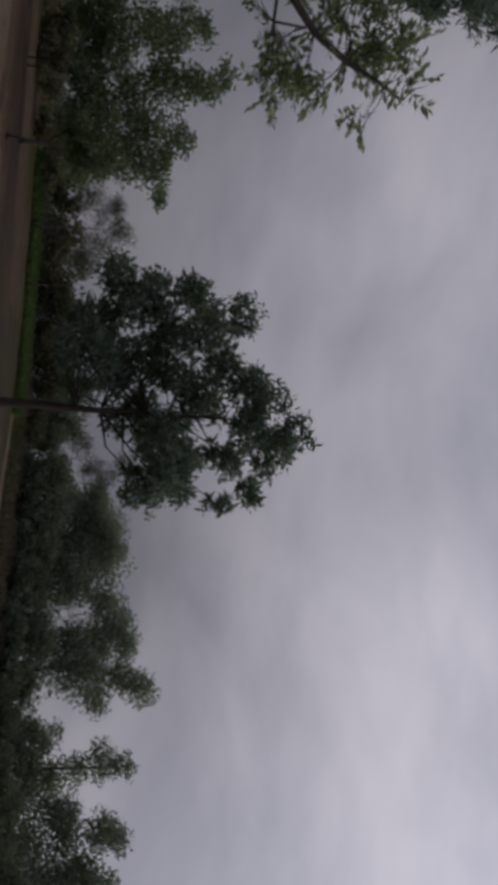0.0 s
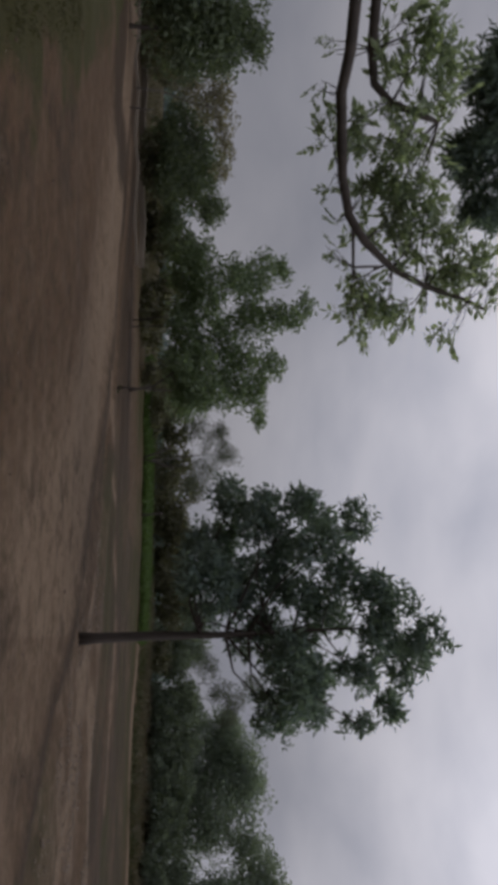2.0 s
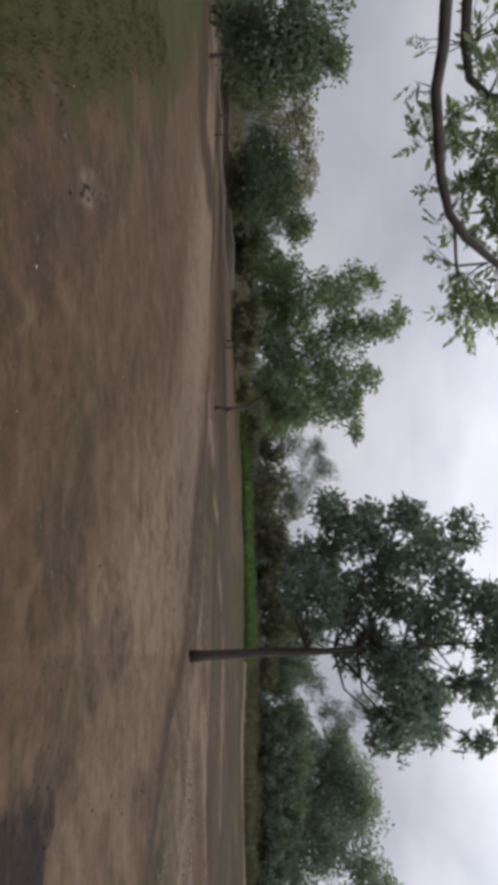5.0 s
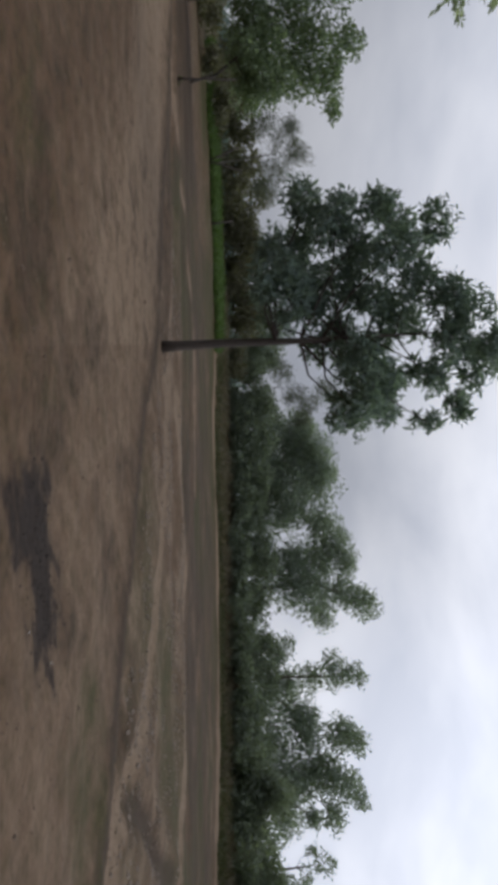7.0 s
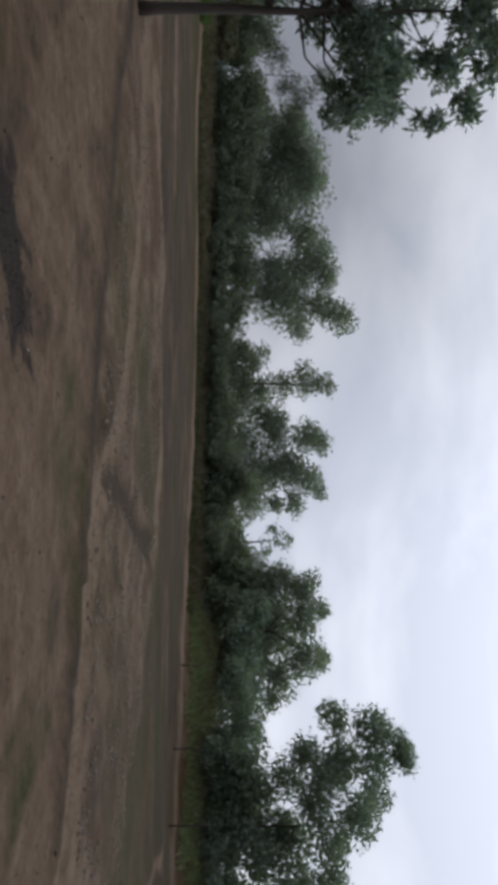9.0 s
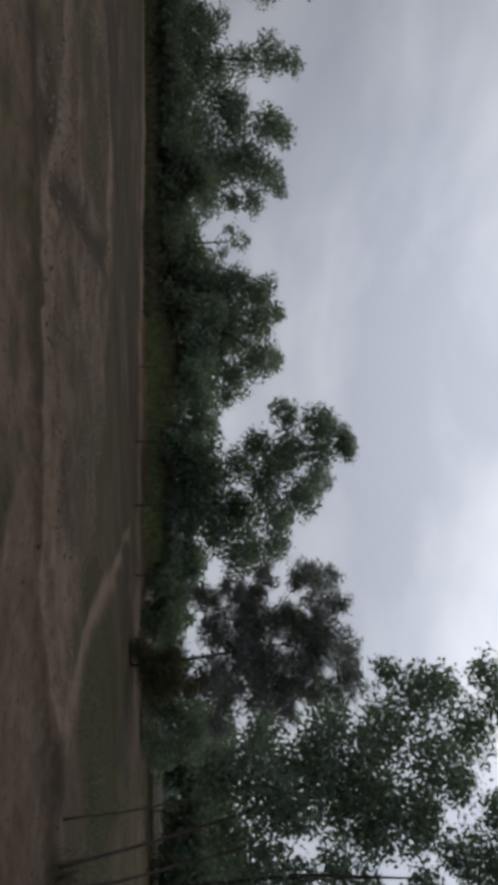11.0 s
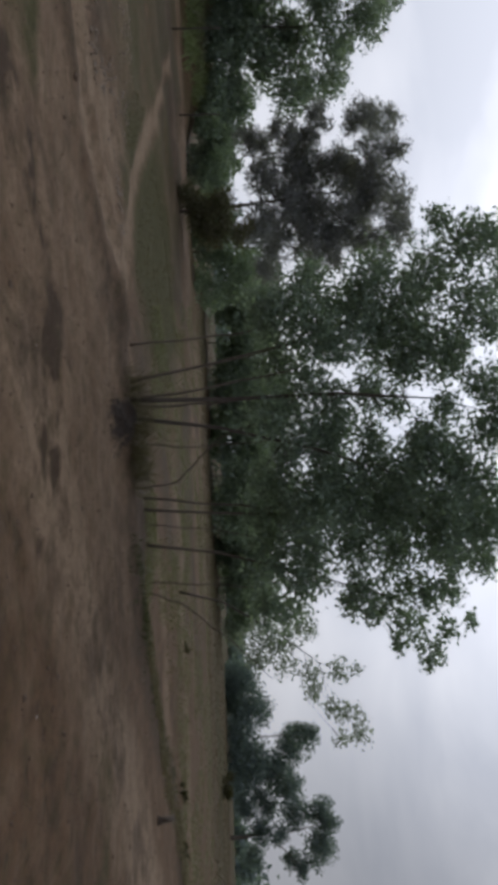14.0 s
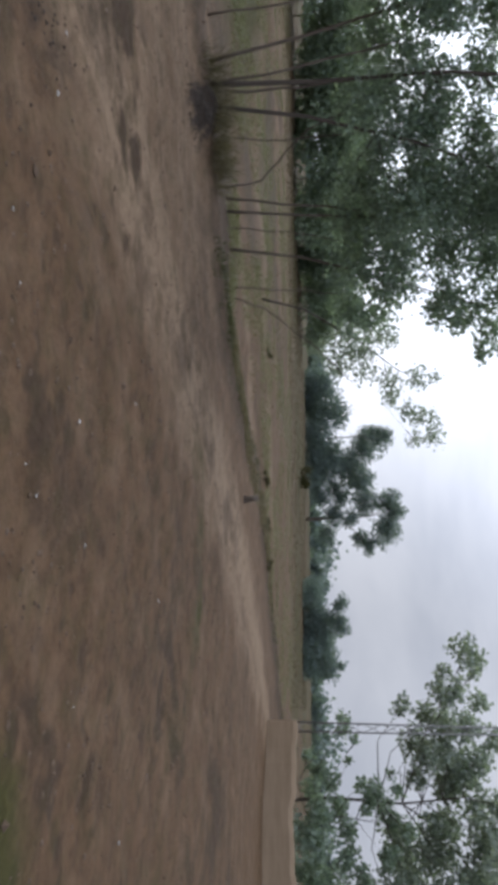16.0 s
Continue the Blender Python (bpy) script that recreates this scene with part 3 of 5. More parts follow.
def tree(name, base, boughs, label, leaf, bark, seed, trunk=0.13, leaf_size=(0.16, 0.07), cover=1.6, clusters=9, depth=0.5, spread=0.32, limbs=True, droop=0.25, category="tree", group="", twiggy=False, whorls=0.0, behind=0.0, upright=0.0):
    """A tree: boughs are (side, height, radius), side along the tree's own width."""
    rng = np.random.default_rng(seed)
    bx, by = base
    z0 = rest(bx, by) - 0.05
    out = thing(name, (bx, by, z0), label, category, group)
    az = math.atan2(bx, by)
    S, Fw = np.array([math.cos(az), -math.sin(az), 0]), np.array([math.sin(az), math.cos(az), 0])
    b = np.array(boughs, float)
    span = max(b[:, 2].max(), 0.5 * (b[:, 0].max() - b[:, 0].min()))
    centres = []
    for s, h, r in boughs:
        back = rng.uniform(-1, 1) * depth * span + behind
        centres.append(S * s + Fw * back + np.array([0, 0, h - z0]))
    centres = np.array(centres)
    top = centres[np.argmax(b[:, 1])]
    mid_h = np.percentile(b[:, 1], 35) - z0
    mean = centres.mean(0)
    sway = mean * np.array([1 - upright, 1 - upright, 1])
    way = [np.zeros(3), np.array([sway[0] * 0.12, sway[1] * 0.12, mid_h * 0.35]), np.array([sway[0] * 0.45, sway[1] * 0.45, mid_h * 0.75]), np.array([sway[0] * 0.8, sway[1] * 0.8, mid_h * 1.1]), 0.35 * mean + 0.65 * top]
    way = [p + (0 if i in (0, 4) else 1) * rng.normal(size=3) * np.array([1, 1, 0]) * 0.03 * mid_h * 0.5 for i, p in enumerate(way)]
    fine = []
    for a, c in zip(way[:-1], way[1:]):
        fine += [a + (c - a) * k / 3 for k in range(3)]
    fine.append(way[-1])
    n = len(fine)
    radii = [trunk * (1.18 if i == 0 else 1.0) * (1 - 0.86 * (i / (n - 1)) ** 1.1) for i in range(n)]
    part("trunk", tubes_mesh(name + "_trunk", [tube(fine, radii, 9)], bark), out)
    places, tips, leans = [], [], []
    area = leaf_size[0] * leaf_size[1] * 0.5
    for c, (s, h, r) in zip(centres, boughs):
        count = max(12, int(cover * math.pi * r * r / (area * 0.55)))
        p, twigs = crown_points(rng, c, r, count, clusters, spread, 1.0)
        places.append(p)
        if whorls:
            ends = rng.normal(size=(int(whorls * r * r) + 3, 3))
            ends /= np.linalg.norm(ends, axis=1, keepdims=True)
            twigs = c + ends * r * rng.uniform(0.45, 1.05, (len(ends), 1))
            tips.append(twigs)
            leans.append(ends)
        if limbs:
            hs = np.array([q[2] for q in fine])
            want = min(c[2] - 0.75 * np.hypot(*(c - mean)[:2]) - 0.3 * r, hs[-1] * 0.97)
            want = max(want, mid_h * rng.uniform(0.55, 1.0))
            k = int(np.argmin(np.abs(hs - want)))
            a = fine[k]
            bend = a + (c - a) * 0.5 + np.array([0, 0, -0.10 * np.linalg.norm(c - a)]) + rng.normal(size=3) * 0.05 * np.linalg.norm(c - a)
            r0 = min(radii[k] * 0.55, trunk * (0.3 if whorls else 0.45))
            pieces = [tube([a, a + (bend - a) * 0.5, bend, bend + (c - bend) * 0.6, c], [r0, r0 * 0.85, r0 * 0.62, r0 * 0.45, r0 * 0.25], 5)]
            shoots = []
            for w in twigs[: 9 if whorls else 5]:
                m2 = c + (w - c) * 0.5 + rng.normal(size=3) * 0.08 * r
                shoots.append(tube([bend + (c - bend) * 0.7, m2, w], [r0 * 0.3, r0 * 0.2, r0 * 0.08], 3))
            branch = part("branch", tubes_mesh(name + "_branch", pieces if twiggy else pieces + shoots, bark), out)
            for shoot in shoots if twiggy else ():
                part("twig", tubes_mesh(name + "_twig", [shoot], bark), branch)
    v, f = leaf_quads(rng, np.concatenate(places), *leaf_size, droop=droop)
    if whorls:
        # long leaves standing round each twig's end
        ends, axis = np.repeat(np.concatenate(tips), 15, 0), np.repeat(np.concatenate(leans), 15, 0)
        ring = rng.normal(size=ends.shape)
        ring /= np.linalg.norm(ring, axis=1, keepdims=True)
        v2, f2 = leaf_quads(rng, ends + ring * 0.02, 0.24, 0.062, 0.12, (ring + 0.55 * axis) * 1.6)
        v, f = np.concatenate([v, v2]), np.concatenate([f, f2 + len(v)])
    part("crown", mesh_of(name + "_crown", v, f, leaf), out)
    return out


# the lone tree on the lot's edge
tree("lone_tree", (0.04, 17), [(-3.22, 3.42, 0.52), (-2.25, 3.11, 0.67), (-1.43, 2.6, 0.57), (-0.51, 2.7, 0.45), (-2.83, 4.04, 0.6), (-3.12, 5.01, 0.45), (-2.9, 5.65, 0.45), (-2.68, 6.41, 0.42), (-2.16, 4.47, 0.67), (-2.05, 5.3, 0.54), (-1.2, 3.81, 0.78), (-1.22, 4.76, 0.63), (-1.25, 6.01, 0.6), (-0.44, 5.73, 0.63), (-0.93, 6.71, 0.48), (-0.6, 7.28, 0.54), (0.06, 7.67, 0.48), (0.6, 7.4, 0.54), (0.14, 6.7, 0.54), (0.74, 6.22, 0.48), (-0.02, 4.1, 0.72), (0.87, 4.78, 0.69), (1.57, 4.46, 0.57), (1.57, 5.3, 0.57), (1.74, 7.27, 0.39), (1.98, 6.34, 0.3), (-2.09, 2.6, 0.4), (-1.3, 2.5, 0.33), (-1.04, 3.01, 0.5), (0.19, 5.2, 0.4), (0.87, 5.46, 0.37), (0.19, 4.54, 0.3), (-0.91, 3.61, 0.37), (1.41, 4.15, 0.23)],
     "slender broadleaf tree with dark open crown on bare soil", LEAF_DARK, BARK, 1, twiggy=True, trunk=0.125, leaf_size=(0.20, 0.07), cover=2.2, clusters=10, depth=0.4, spread=0.34, whorls=44.0, upright=0.75)
tree("sparse_tree", (4.57, 75.86), [(-1.53, 6.85, 1.55), (0.7, 8.07, 1.31), (1.8, 9.82, 1.43), (0.13, 11.53, 1.31), (3.45, 9.29, 0.95), (-3.21, 5.06, 1.43)],
     "thin sparse tree with pale leaves behind the lot", LEAF_GREY, BARK, 2, trunk=0.06, leaf_size=(0.2, 0.09), cover=1.0, clusters=22, depth=0.3)
tree("roadside_tree", (-12.31, 35.95), [(-5.49, 5, 1.34), (-6.21, 6.44, 1.13), (-6.64, 7.88, 0.72), (-4.79, 9.02, 0.66), (-4.07, 7.94, 0.95), (-4.06, 6.49, 1.25), (-3.19, 5.05, 1.13), (-4.34, 3.57, 1.34), (-2.31, 3.01, 1.34), (-1.44, 4.2, 1.19), (-1.45, 5.66, 1.25), (-1.45, 7.19, 1.01), (0.31, 6.29, 1.07), (0.03, 4.81, 1.07), (-0.55, 3.03, 1.34), (1.25, 7.04, 0.48), (-6.63, 3.68, 1.13), (-6.06, 2.67, 1.04), (-5.0, 2.8, 1.0), (-3.4, 2.7, 1.0), (-1.8, 2.7, 1.0), (-0.2, 2.8, 1.0), (0.8, 3.2, 0.9)],
     "light green roadside tree with several rounded boughs", LEAF_LIGHT, BARK, 3, trunk=0.08, leaf_size=(0.24, 0.11), cover=2.1, clusters=12, depth=0.35, spread=0.33)
tree("spreading_bush", (-26.13, 35.4), [(-1.58, 2.68, 1.45), (0.01, 3.35, 1.55), (1.95, 3.79, 1.45), (1.49, 2.26, 1.66), (-0.29, 1.76, 1.45), (2.86, 4.4, 0.76), (0, 1.2, 0.75), (3.64, 2.2, 0.95), (4.91, 2.5, 1.0), (5.23, 3.49, 0.97)],
     "dense dark green bush beside the far bund", LEAF_BUSH, BARK, 4, trunk=0.16, leaf_size=(0.22, 0.12), cover=2.6, clusters=18, depth=0.35, category="bush")
tree("dry_shrub", (-26.16, 30.26), [(-0.23, 2.94, 1.07), (0.51, 3.66, 1), (-0.23, 4.19, 0.75), (1.28, 4.54, 0.69), (2.31, 4.59, 0.63), (3.51, 4.5, 0.56), (-0.97, 2.51, 0.78)],
     "pale half-dry shrub with wispy twigs beside the bund", LEAF_DRY, BARK_PALE, 5, trunk=0.045, leaf_size=(0.2, 0.08), cover=1.4, clusters=20, depth=0.3, category="bush")
tree("thick_tree", (-24.57, 24.92), [(0.52, 1.88, 1.37), (0.32, 3.06, 1.37), (0.12, 4.22, 1.15), (0.33, 5.29, 0.77), (1.09, 3.57, 0.6), (-0.98, 2.32, 1.65), (-1.16, 4.15, 1.65), (-1.56, 1.39, 1.37)],
     "thick dark green tree at the bund's end", LEAF_BUSH, BARK, 6, trunk=0.1, leaf_size=(0.22, 0.12), cover=2.4, clusters=18, depth=0.35)
tree("bare_tree", (-14, 58.34), [(-2.62, 4.68, 1.22), (-1.69, 6.32, 1.22), (-0.3, 7.27, 1.13), (0.43, 5.41, 1.22), (1.84, 4.72, 1.22), (-2.63, 6.78, 0.75)],
     "grey nearly leafless tree in the far field", LEAF_GREY, BARK_PALE, 7, trunk=0.06, leaf_size=(0.17, 0.06), cover=1.1, clusters=28, depth=0.3)
# the far row, its leaves paled in colour to stand in for haze
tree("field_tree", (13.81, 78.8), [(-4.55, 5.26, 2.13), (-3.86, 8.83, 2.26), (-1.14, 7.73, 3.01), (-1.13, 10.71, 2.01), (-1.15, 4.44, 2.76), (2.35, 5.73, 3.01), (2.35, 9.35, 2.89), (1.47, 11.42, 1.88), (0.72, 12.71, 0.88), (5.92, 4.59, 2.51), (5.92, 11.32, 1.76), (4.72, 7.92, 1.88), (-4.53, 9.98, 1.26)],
     "broad dense green tree in the far tree row", LEAF_FAR_HAZE, BARK_DARK, 11, trunk=0.3, leaf_size=(0.32, 0.19), cover=2.9, clusters=20, depth=0.4, spread=0.41, group='trees of the far row')
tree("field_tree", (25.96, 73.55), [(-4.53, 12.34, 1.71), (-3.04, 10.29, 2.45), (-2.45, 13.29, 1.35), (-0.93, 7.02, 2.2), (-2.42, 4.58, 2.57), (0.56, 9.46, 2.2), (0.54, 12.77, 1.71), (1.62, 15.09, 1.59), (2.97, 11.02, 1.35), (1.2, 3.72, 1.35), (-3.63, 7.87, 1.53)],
     "tall uneven green tree with a leaning top in the far row", LEAF_FAR_HAZE, BARK_DARK, 12, trunk=0.3, leaf_size=(0.32, 0.19), cover=2.6, clusters=20, depth=0.4, spread=0.41, group='trees of the far row')
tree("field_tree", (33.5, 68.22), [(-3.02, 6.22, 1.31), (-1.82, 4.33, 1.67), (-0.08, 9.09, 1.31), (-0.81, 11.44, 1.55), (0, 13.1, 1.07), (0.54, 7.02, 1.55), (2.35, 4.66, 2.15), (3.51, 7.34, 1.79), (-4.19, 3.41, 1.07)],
     "two-topped green tree with gaps in the far row", LEAF_FAR_HAZE, BARK_DARK, 13, trunk=0.3, leaf_size=(0.32, 0.19), cover=2.3, clusters=20, depth=0.4, spread=0.41, group='trees of the far row')
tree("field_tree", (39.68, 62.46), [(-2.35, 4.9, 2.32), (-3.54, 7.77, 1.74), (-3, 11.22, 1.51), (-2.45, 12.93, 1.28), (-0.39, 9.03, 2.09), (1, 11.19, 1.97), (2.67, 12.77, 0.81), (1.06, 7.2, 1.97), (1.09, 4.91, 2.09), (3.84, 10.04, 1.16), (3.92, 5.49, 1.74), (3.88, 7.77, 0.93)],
     "rounded green tree with paler top in the far row", LEAF_FAR_HAZE, BARK_DARK, 14, trunk=0.3, leaf_size=(0.32, 0.19), cover=2.6, clusters=20, depth=0.4, spread=0.41, group='trees of the far row')
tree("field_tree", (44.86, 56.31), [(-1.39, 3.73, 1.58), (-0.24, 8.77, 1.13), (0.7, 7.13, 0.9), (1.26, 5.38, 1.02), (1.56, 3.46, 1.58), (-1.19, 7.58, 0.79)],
     "small sparse green tree in the far row", LEAF_FAR_HAZE, BARK_DARK, 15, trunk=0.3, leaf_size=(0.32, 0.19), cover=0.9, clusters=18, depth=0.4, spread=0.24, group='trees of the far row')
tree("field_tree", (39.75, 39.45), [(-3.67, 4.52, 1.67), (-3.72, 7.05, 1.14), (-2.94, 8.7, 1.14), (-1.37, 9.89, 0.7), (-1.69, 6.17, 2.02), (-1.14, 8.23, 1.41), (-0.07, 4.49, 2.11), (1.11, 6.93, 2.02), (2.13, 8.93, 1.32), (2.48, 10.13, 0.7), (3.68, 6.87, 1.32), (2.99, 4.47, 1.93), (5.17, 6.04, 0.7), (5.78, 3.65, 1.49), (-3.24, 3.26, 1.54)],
     "wide green tree with two tops by the dirt road", LEAF_FAR_HAZE, BARK_DARK, 16, trunk=0.25, leaf_size=(0.28, 0.16), cover=2.9, clusters=20, depth=0.4, spread=0.41, group='trees of the far row')
tree("road_tree", (37.16, 22.41), [(-5.42, 8.95, 0.88), (-4.98, 10.47, 0.88), (-4.54, 11.5, 0.73), (-3.05, 12.59, 0.52), (-3.76, 12.05, 0.66), (-3.37, 12.29, 0.55), (-3.08, 10.53, 1.18), (-3.36, 8.83, 1.33), (-1.46, 10.92, 0.81), (-0.62, 9.58, 1.18), (-2.06, 7.84, 1.1), (-3.79, 6.99, 0.88), (0.22, 7.88, 1.1), (1.05, 8.92, 0.58), (0.91, 6.37, 1.18), (2.39, 7.74, 0.95), (-2.34, 5.99, 1.03), (2.91, 6.73, 0.88), (3.25, 5.7, 0.95), (-1.08, 7.18, 0.88)],
     "tall green tree with a pointed tip by the dirt road", LEAF_ROAD, BARK, 17, trunk=0.06, upright=0.8, leaf_size=(0.23, 0.13), cover=2.9, clusters=18, depth=0.4, spread=0.43)
tree("undergrowth_bush", (36.65, 24.75), [(-0.74, 4.22, 1.53), (1.22, 3.89, 1.59), (3.89, 4.57, 1.46), (3.22, 3.38, 1.25), (-0.39, 3.06, 1.25), (2.52, 5.76, 0.98)],
     "dense dark green undergrowth beside the dirt road", LEAF_ROAD, BARK, 18, trunk=0.04, leaf_size=(0.28, 0.17), cover=2.6, clusters=14, depth=0.4, category='bush')
tree("feathery_tree", (31.2, 10.76), [(-3.45, 7.77, 0.87), (-3.54, 8.97, 0.81), (-2.42, 9.26, 0.58), (-2.22, 8.16, 0.81), (-3.71, 5.96, 0.64), (-1.61, 4.99, 1.22), (-0.67, 5.85, 1.22), (-0.63, 7.33, 1.22), (-0.36, 8.83, 1.04), (-0.1, 9.84, 0.7), (0.8, 7.86, 1.04), (0.75, 5.85, 1.1), (1.08, 9.39, 0.81), (-0.23, 4.61, 1.16), (1.17, 3.84, 0.99), (1.98, 6.62, 0.7), (-1.19, 3.64, 0.93), (-2.73, 5.36, 0.7), (-2.78, 2.95, 0.7), (-2.54, 3.9, 0.7), (-3.2, 4.4, 0.7), (0.67, 3.1, 0.87), (-2.02, 6.82, 0.7), (0.77, 6.86, 1.16), (1.7, 5.35, 1.04), (2.39, 3.82, 0.87), (1.78, 8.39, 0.87), (-1.56, 7.07, 0.99), (-1.31, 8.06, 0.87), (-1.82, 5.84, 0.87)],
     "feathery brown-green tree with dark trunk by the road", LEAF_BROWN, BARK_DARK, 19, trunk=0.11, leaf_size=(0.22, 0.05), cover=2.35, clusters=18, depth=0.5, spread=0.24)
tree("dark_shrub", (29.3, 10.12), [(-0.53, 0.61, 0.68), (0.24, 0.81, 0.73), (-0.07, 1.63, 0.73), (0.62, 2.3, 0.68), (1.04, 1.35, 0.58)],
     "dark low shrub round the foot of the feathery tree", LEAF_OLIVE, BARK_DARK, 20, trunk=0.08, leaf_size=(0.18, 0.06), cover=2.6, clusters=10, depth=0.5, category='bush')
tree("young_tree", (11.13, 1.26), [(-2.4, 4.95, 0.21), (-1.92, 5.44, 0.41), (-2.1, 5.79, 0.21), (-2.19, 6.39, 0.25), (-2.08, 6.87, 0.23), (-1.44, 6.11, 0.41), (-1.61, 6.67, 0.33), (-1.28, 6.97, 0.21), (-1.47, 4.88, 0.48), (-0.94, 4.37, 0.48), (-0.91, 5.3, 0.41), (-1.5, 3.86, 0.41), (-1.15, 3.34, 0.41), (-1, 2.57, 0.43), (-0.43, 3.97, 0.46), (-0.31, 4.69, 0.43), (-0.55, 2.91, 0.39), (-0.63, 5.65, 0.21), (-0.31, 2.46, 0.35), (-0.54, 3.26, 0.33), (-1.01, 2.13, 0.33), (-1.53, 2.86, 0.27), (-0.97, 3.64, 0.35)],
     "slender young tree leaning outward with small round leaves", LEAF_THICKET, BARK_DARK, 21, twiggy=True, trunk=0.029, leaf_size=(0.072, 0.054), cover=3.0, clusters=22, depth=0.4, spread=0.47, group='young trees of the thicket')
tree("young_tree", (10.76, 0.94), [(-0.56, 5.12, 0.34), (-0.6, 6.26, 0.28), (-0.25, 6.49, 0.32), (0.03, 6, 0.36), (-0.08, 5.52, 0.25), (0.42, 6.23, 0.36), (0.76, 5.74, 0.38), (0.92, 6.43, 0.32), (0.27, 4.95, 0.23), (0.24, 4.26, 0.19), (1.01, 5.14, 0.38), (0.81, 4.47, 0.23), (0.7, 3.8, 0.21), (0.1, 6.68, 0.28), (0.61, 6.79, 0.32), (0.06, 3.84, 0.3), (0.15, 3.15, 0.32), (-0.08, 2.66, 0.34), (-0.33, 4.39, 0.28), (0.63, 3.29, 0.34), (0.64, 2.71, 0.34), (0.3, 2.15, 0.34), (0.66, 4.65, 0.28)],
     "straight slender young tree with small round leaves", LEAF_THICKET, BARK, 22, twiggy=True, trunk=0.038, behind=0.55, leaf_size=(0.072, 0.054), cover=3.0, clusters=22, depth=0.4, spread=0.47, group='young trees of the thicket')
tree("young_tree", (10.98, 0.68), [(0.96, 3.29, 0.46), (1.51, 3.59, 0.46), (1.09, 4.3, 0.42), (1.45, 4.95, 0.42), (1.71, 4.24, 0.44), (1.29, 5.67, 0.4), (1.52, 6.13, 0.27), (1.47, 2.85, 0.47), (1.12, 2.21, 0.34), (2, 5.76, 0.34), (2.14, 5.05, 0.38), (2.04, 6.32, 0.19), (0.67, 2.47, 0.28), (1.14, 6.4, 0.28), (0.83, 3.81, 0.32), (0.55, 3.06, 0.28), (0.8, 4.67, 0.27), (1.07, 5.34, 0.25)],
     "slender forked young tree with small round leaves", LEAF_THICKET, BARK, 23, twiggy=True, trunk=0.033, behind=0.45, leaf_size=(0.072, 0.054), cover=3.0, clusters=22, depth=0.4, spread=0.47, group='young trees of the thicket')
tree("young_tree", (12.27, -0.81), [(-0.14, 3.31, 0.49), (0.08, 4.08, 0.49), (0.2, 4.86, 0.45), (0.31, 5.55, 0.4), (0.34, 6.15, 0.36), (0.22, 2.71, 0.49), (0.1, 2.14, 0.42), (0.63, 6.53, 0.25), (0.72, 3.66, 0.42), (0.93, 4.42, 0.42), (0.96, 5.2, 0.38), (1.08, 5.79, 0.28), (0.87, 2.88, 0.45)],
     "twin-stemmed young tree in the thicket with dense leaves", LEAF_THICKET, BARK_DARK, 24, twiggy=True, trunk=0.027, leaf_size=(0.072, 0.054), cover=3.0, clusters=22, depth=0.4, spread=0.47, group='young trees of the thicket')
tree("young_tree", (12.52, -1.44), [(0.44, 2.13, 0.44), (0.83, 2.7, 0.37), (0.78, 3.67, 0.35), (0.99, 4.24, 0.35), (1.01, 4.83, 0.35), (0.94, 5.33, 0.26), (1.55, 4.59, 0.3), (1.34, 4.02, 0.28), (1.67, 5.17, 0.22), (2.01, 4.84, 0.26), (1.23, 3.54, 0.24), (1.9, 4.37, 0.17), (1.16, 2.02, 0.33), (1.36, 2.48, 0.3), (1.5, 5.57, 0.13)],
     "thin young tree at the thicket edge with drooping boughs", LEAF_THICKET, BARK_DARK, 25, twiggy=True, trunk=0.028, leaf_size=(0.088, 0.072), cover=2.0, clusters=14, depth=0.35, spread=0.4, group='young trees of the thicket')
tree("sparse_sapling", (20.66, -3.78), [(1.39, 2.4, 0.49), (1.8, 2.86, 0.46), (2.37, 3.54, 0.33), (2.41, 4.42, 0.3), (2.91, 3.75, 0.26), (3.38, 4.2, 0.26), (3.48, 4.66, 0.3), (3.93, 4.87, 0.3), (4.2, 4.38, 0.2), (1.12, 3.38, 0.4), (1.99, 2.13, 0.33), (2.35, 4.9, 0.16)],
     "pale sparse sapling arching out behind the thicket", LEAF_BROAD, BARK, 26, trunk=0.034, leaf_size=(0.11, 0.075), cover=1.5, clusters=16, depth=0.3, spread=0.5)
# horizon trees: their blue is distance haze painted into the leaves
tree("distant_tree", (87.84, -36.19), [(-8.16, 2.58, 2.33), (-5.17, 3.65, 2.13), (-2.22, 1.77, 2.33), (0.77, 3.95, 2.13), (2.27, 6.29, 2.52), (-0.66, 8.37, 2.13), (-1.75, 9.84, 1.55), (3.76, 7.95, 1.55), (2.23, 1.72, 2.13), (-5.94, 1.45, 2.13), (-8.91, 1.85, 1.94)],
     "distant bluish green tree on the horizon", LEAF_HAZE_BLUE, BARK_DARK, 27, trunk=0.25, leaf_size=(0.36, 0.22), cover=3.2, clusters=18, depth=0.4, spread=0.36, group='trees on the horizon')
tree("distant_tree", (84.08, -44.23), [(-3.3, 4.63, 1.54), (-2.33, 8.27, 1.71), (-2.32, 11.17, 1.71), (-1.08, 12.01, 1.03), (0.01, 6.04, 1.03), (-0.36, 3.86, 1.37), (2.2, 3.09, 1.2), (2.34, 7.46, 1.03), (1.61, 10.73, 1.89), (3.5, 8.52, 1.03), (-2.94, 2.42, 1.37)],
     "distant open-crowned tree on the horizon", LEAF_HAZE_BLUE, BARK_DARK, 28, trunk=0.25, leaf_size=(0.36, 0.22), cover=3.2, clusters=18, depth=0.4, spread=0.36, group='trees on the horizon')
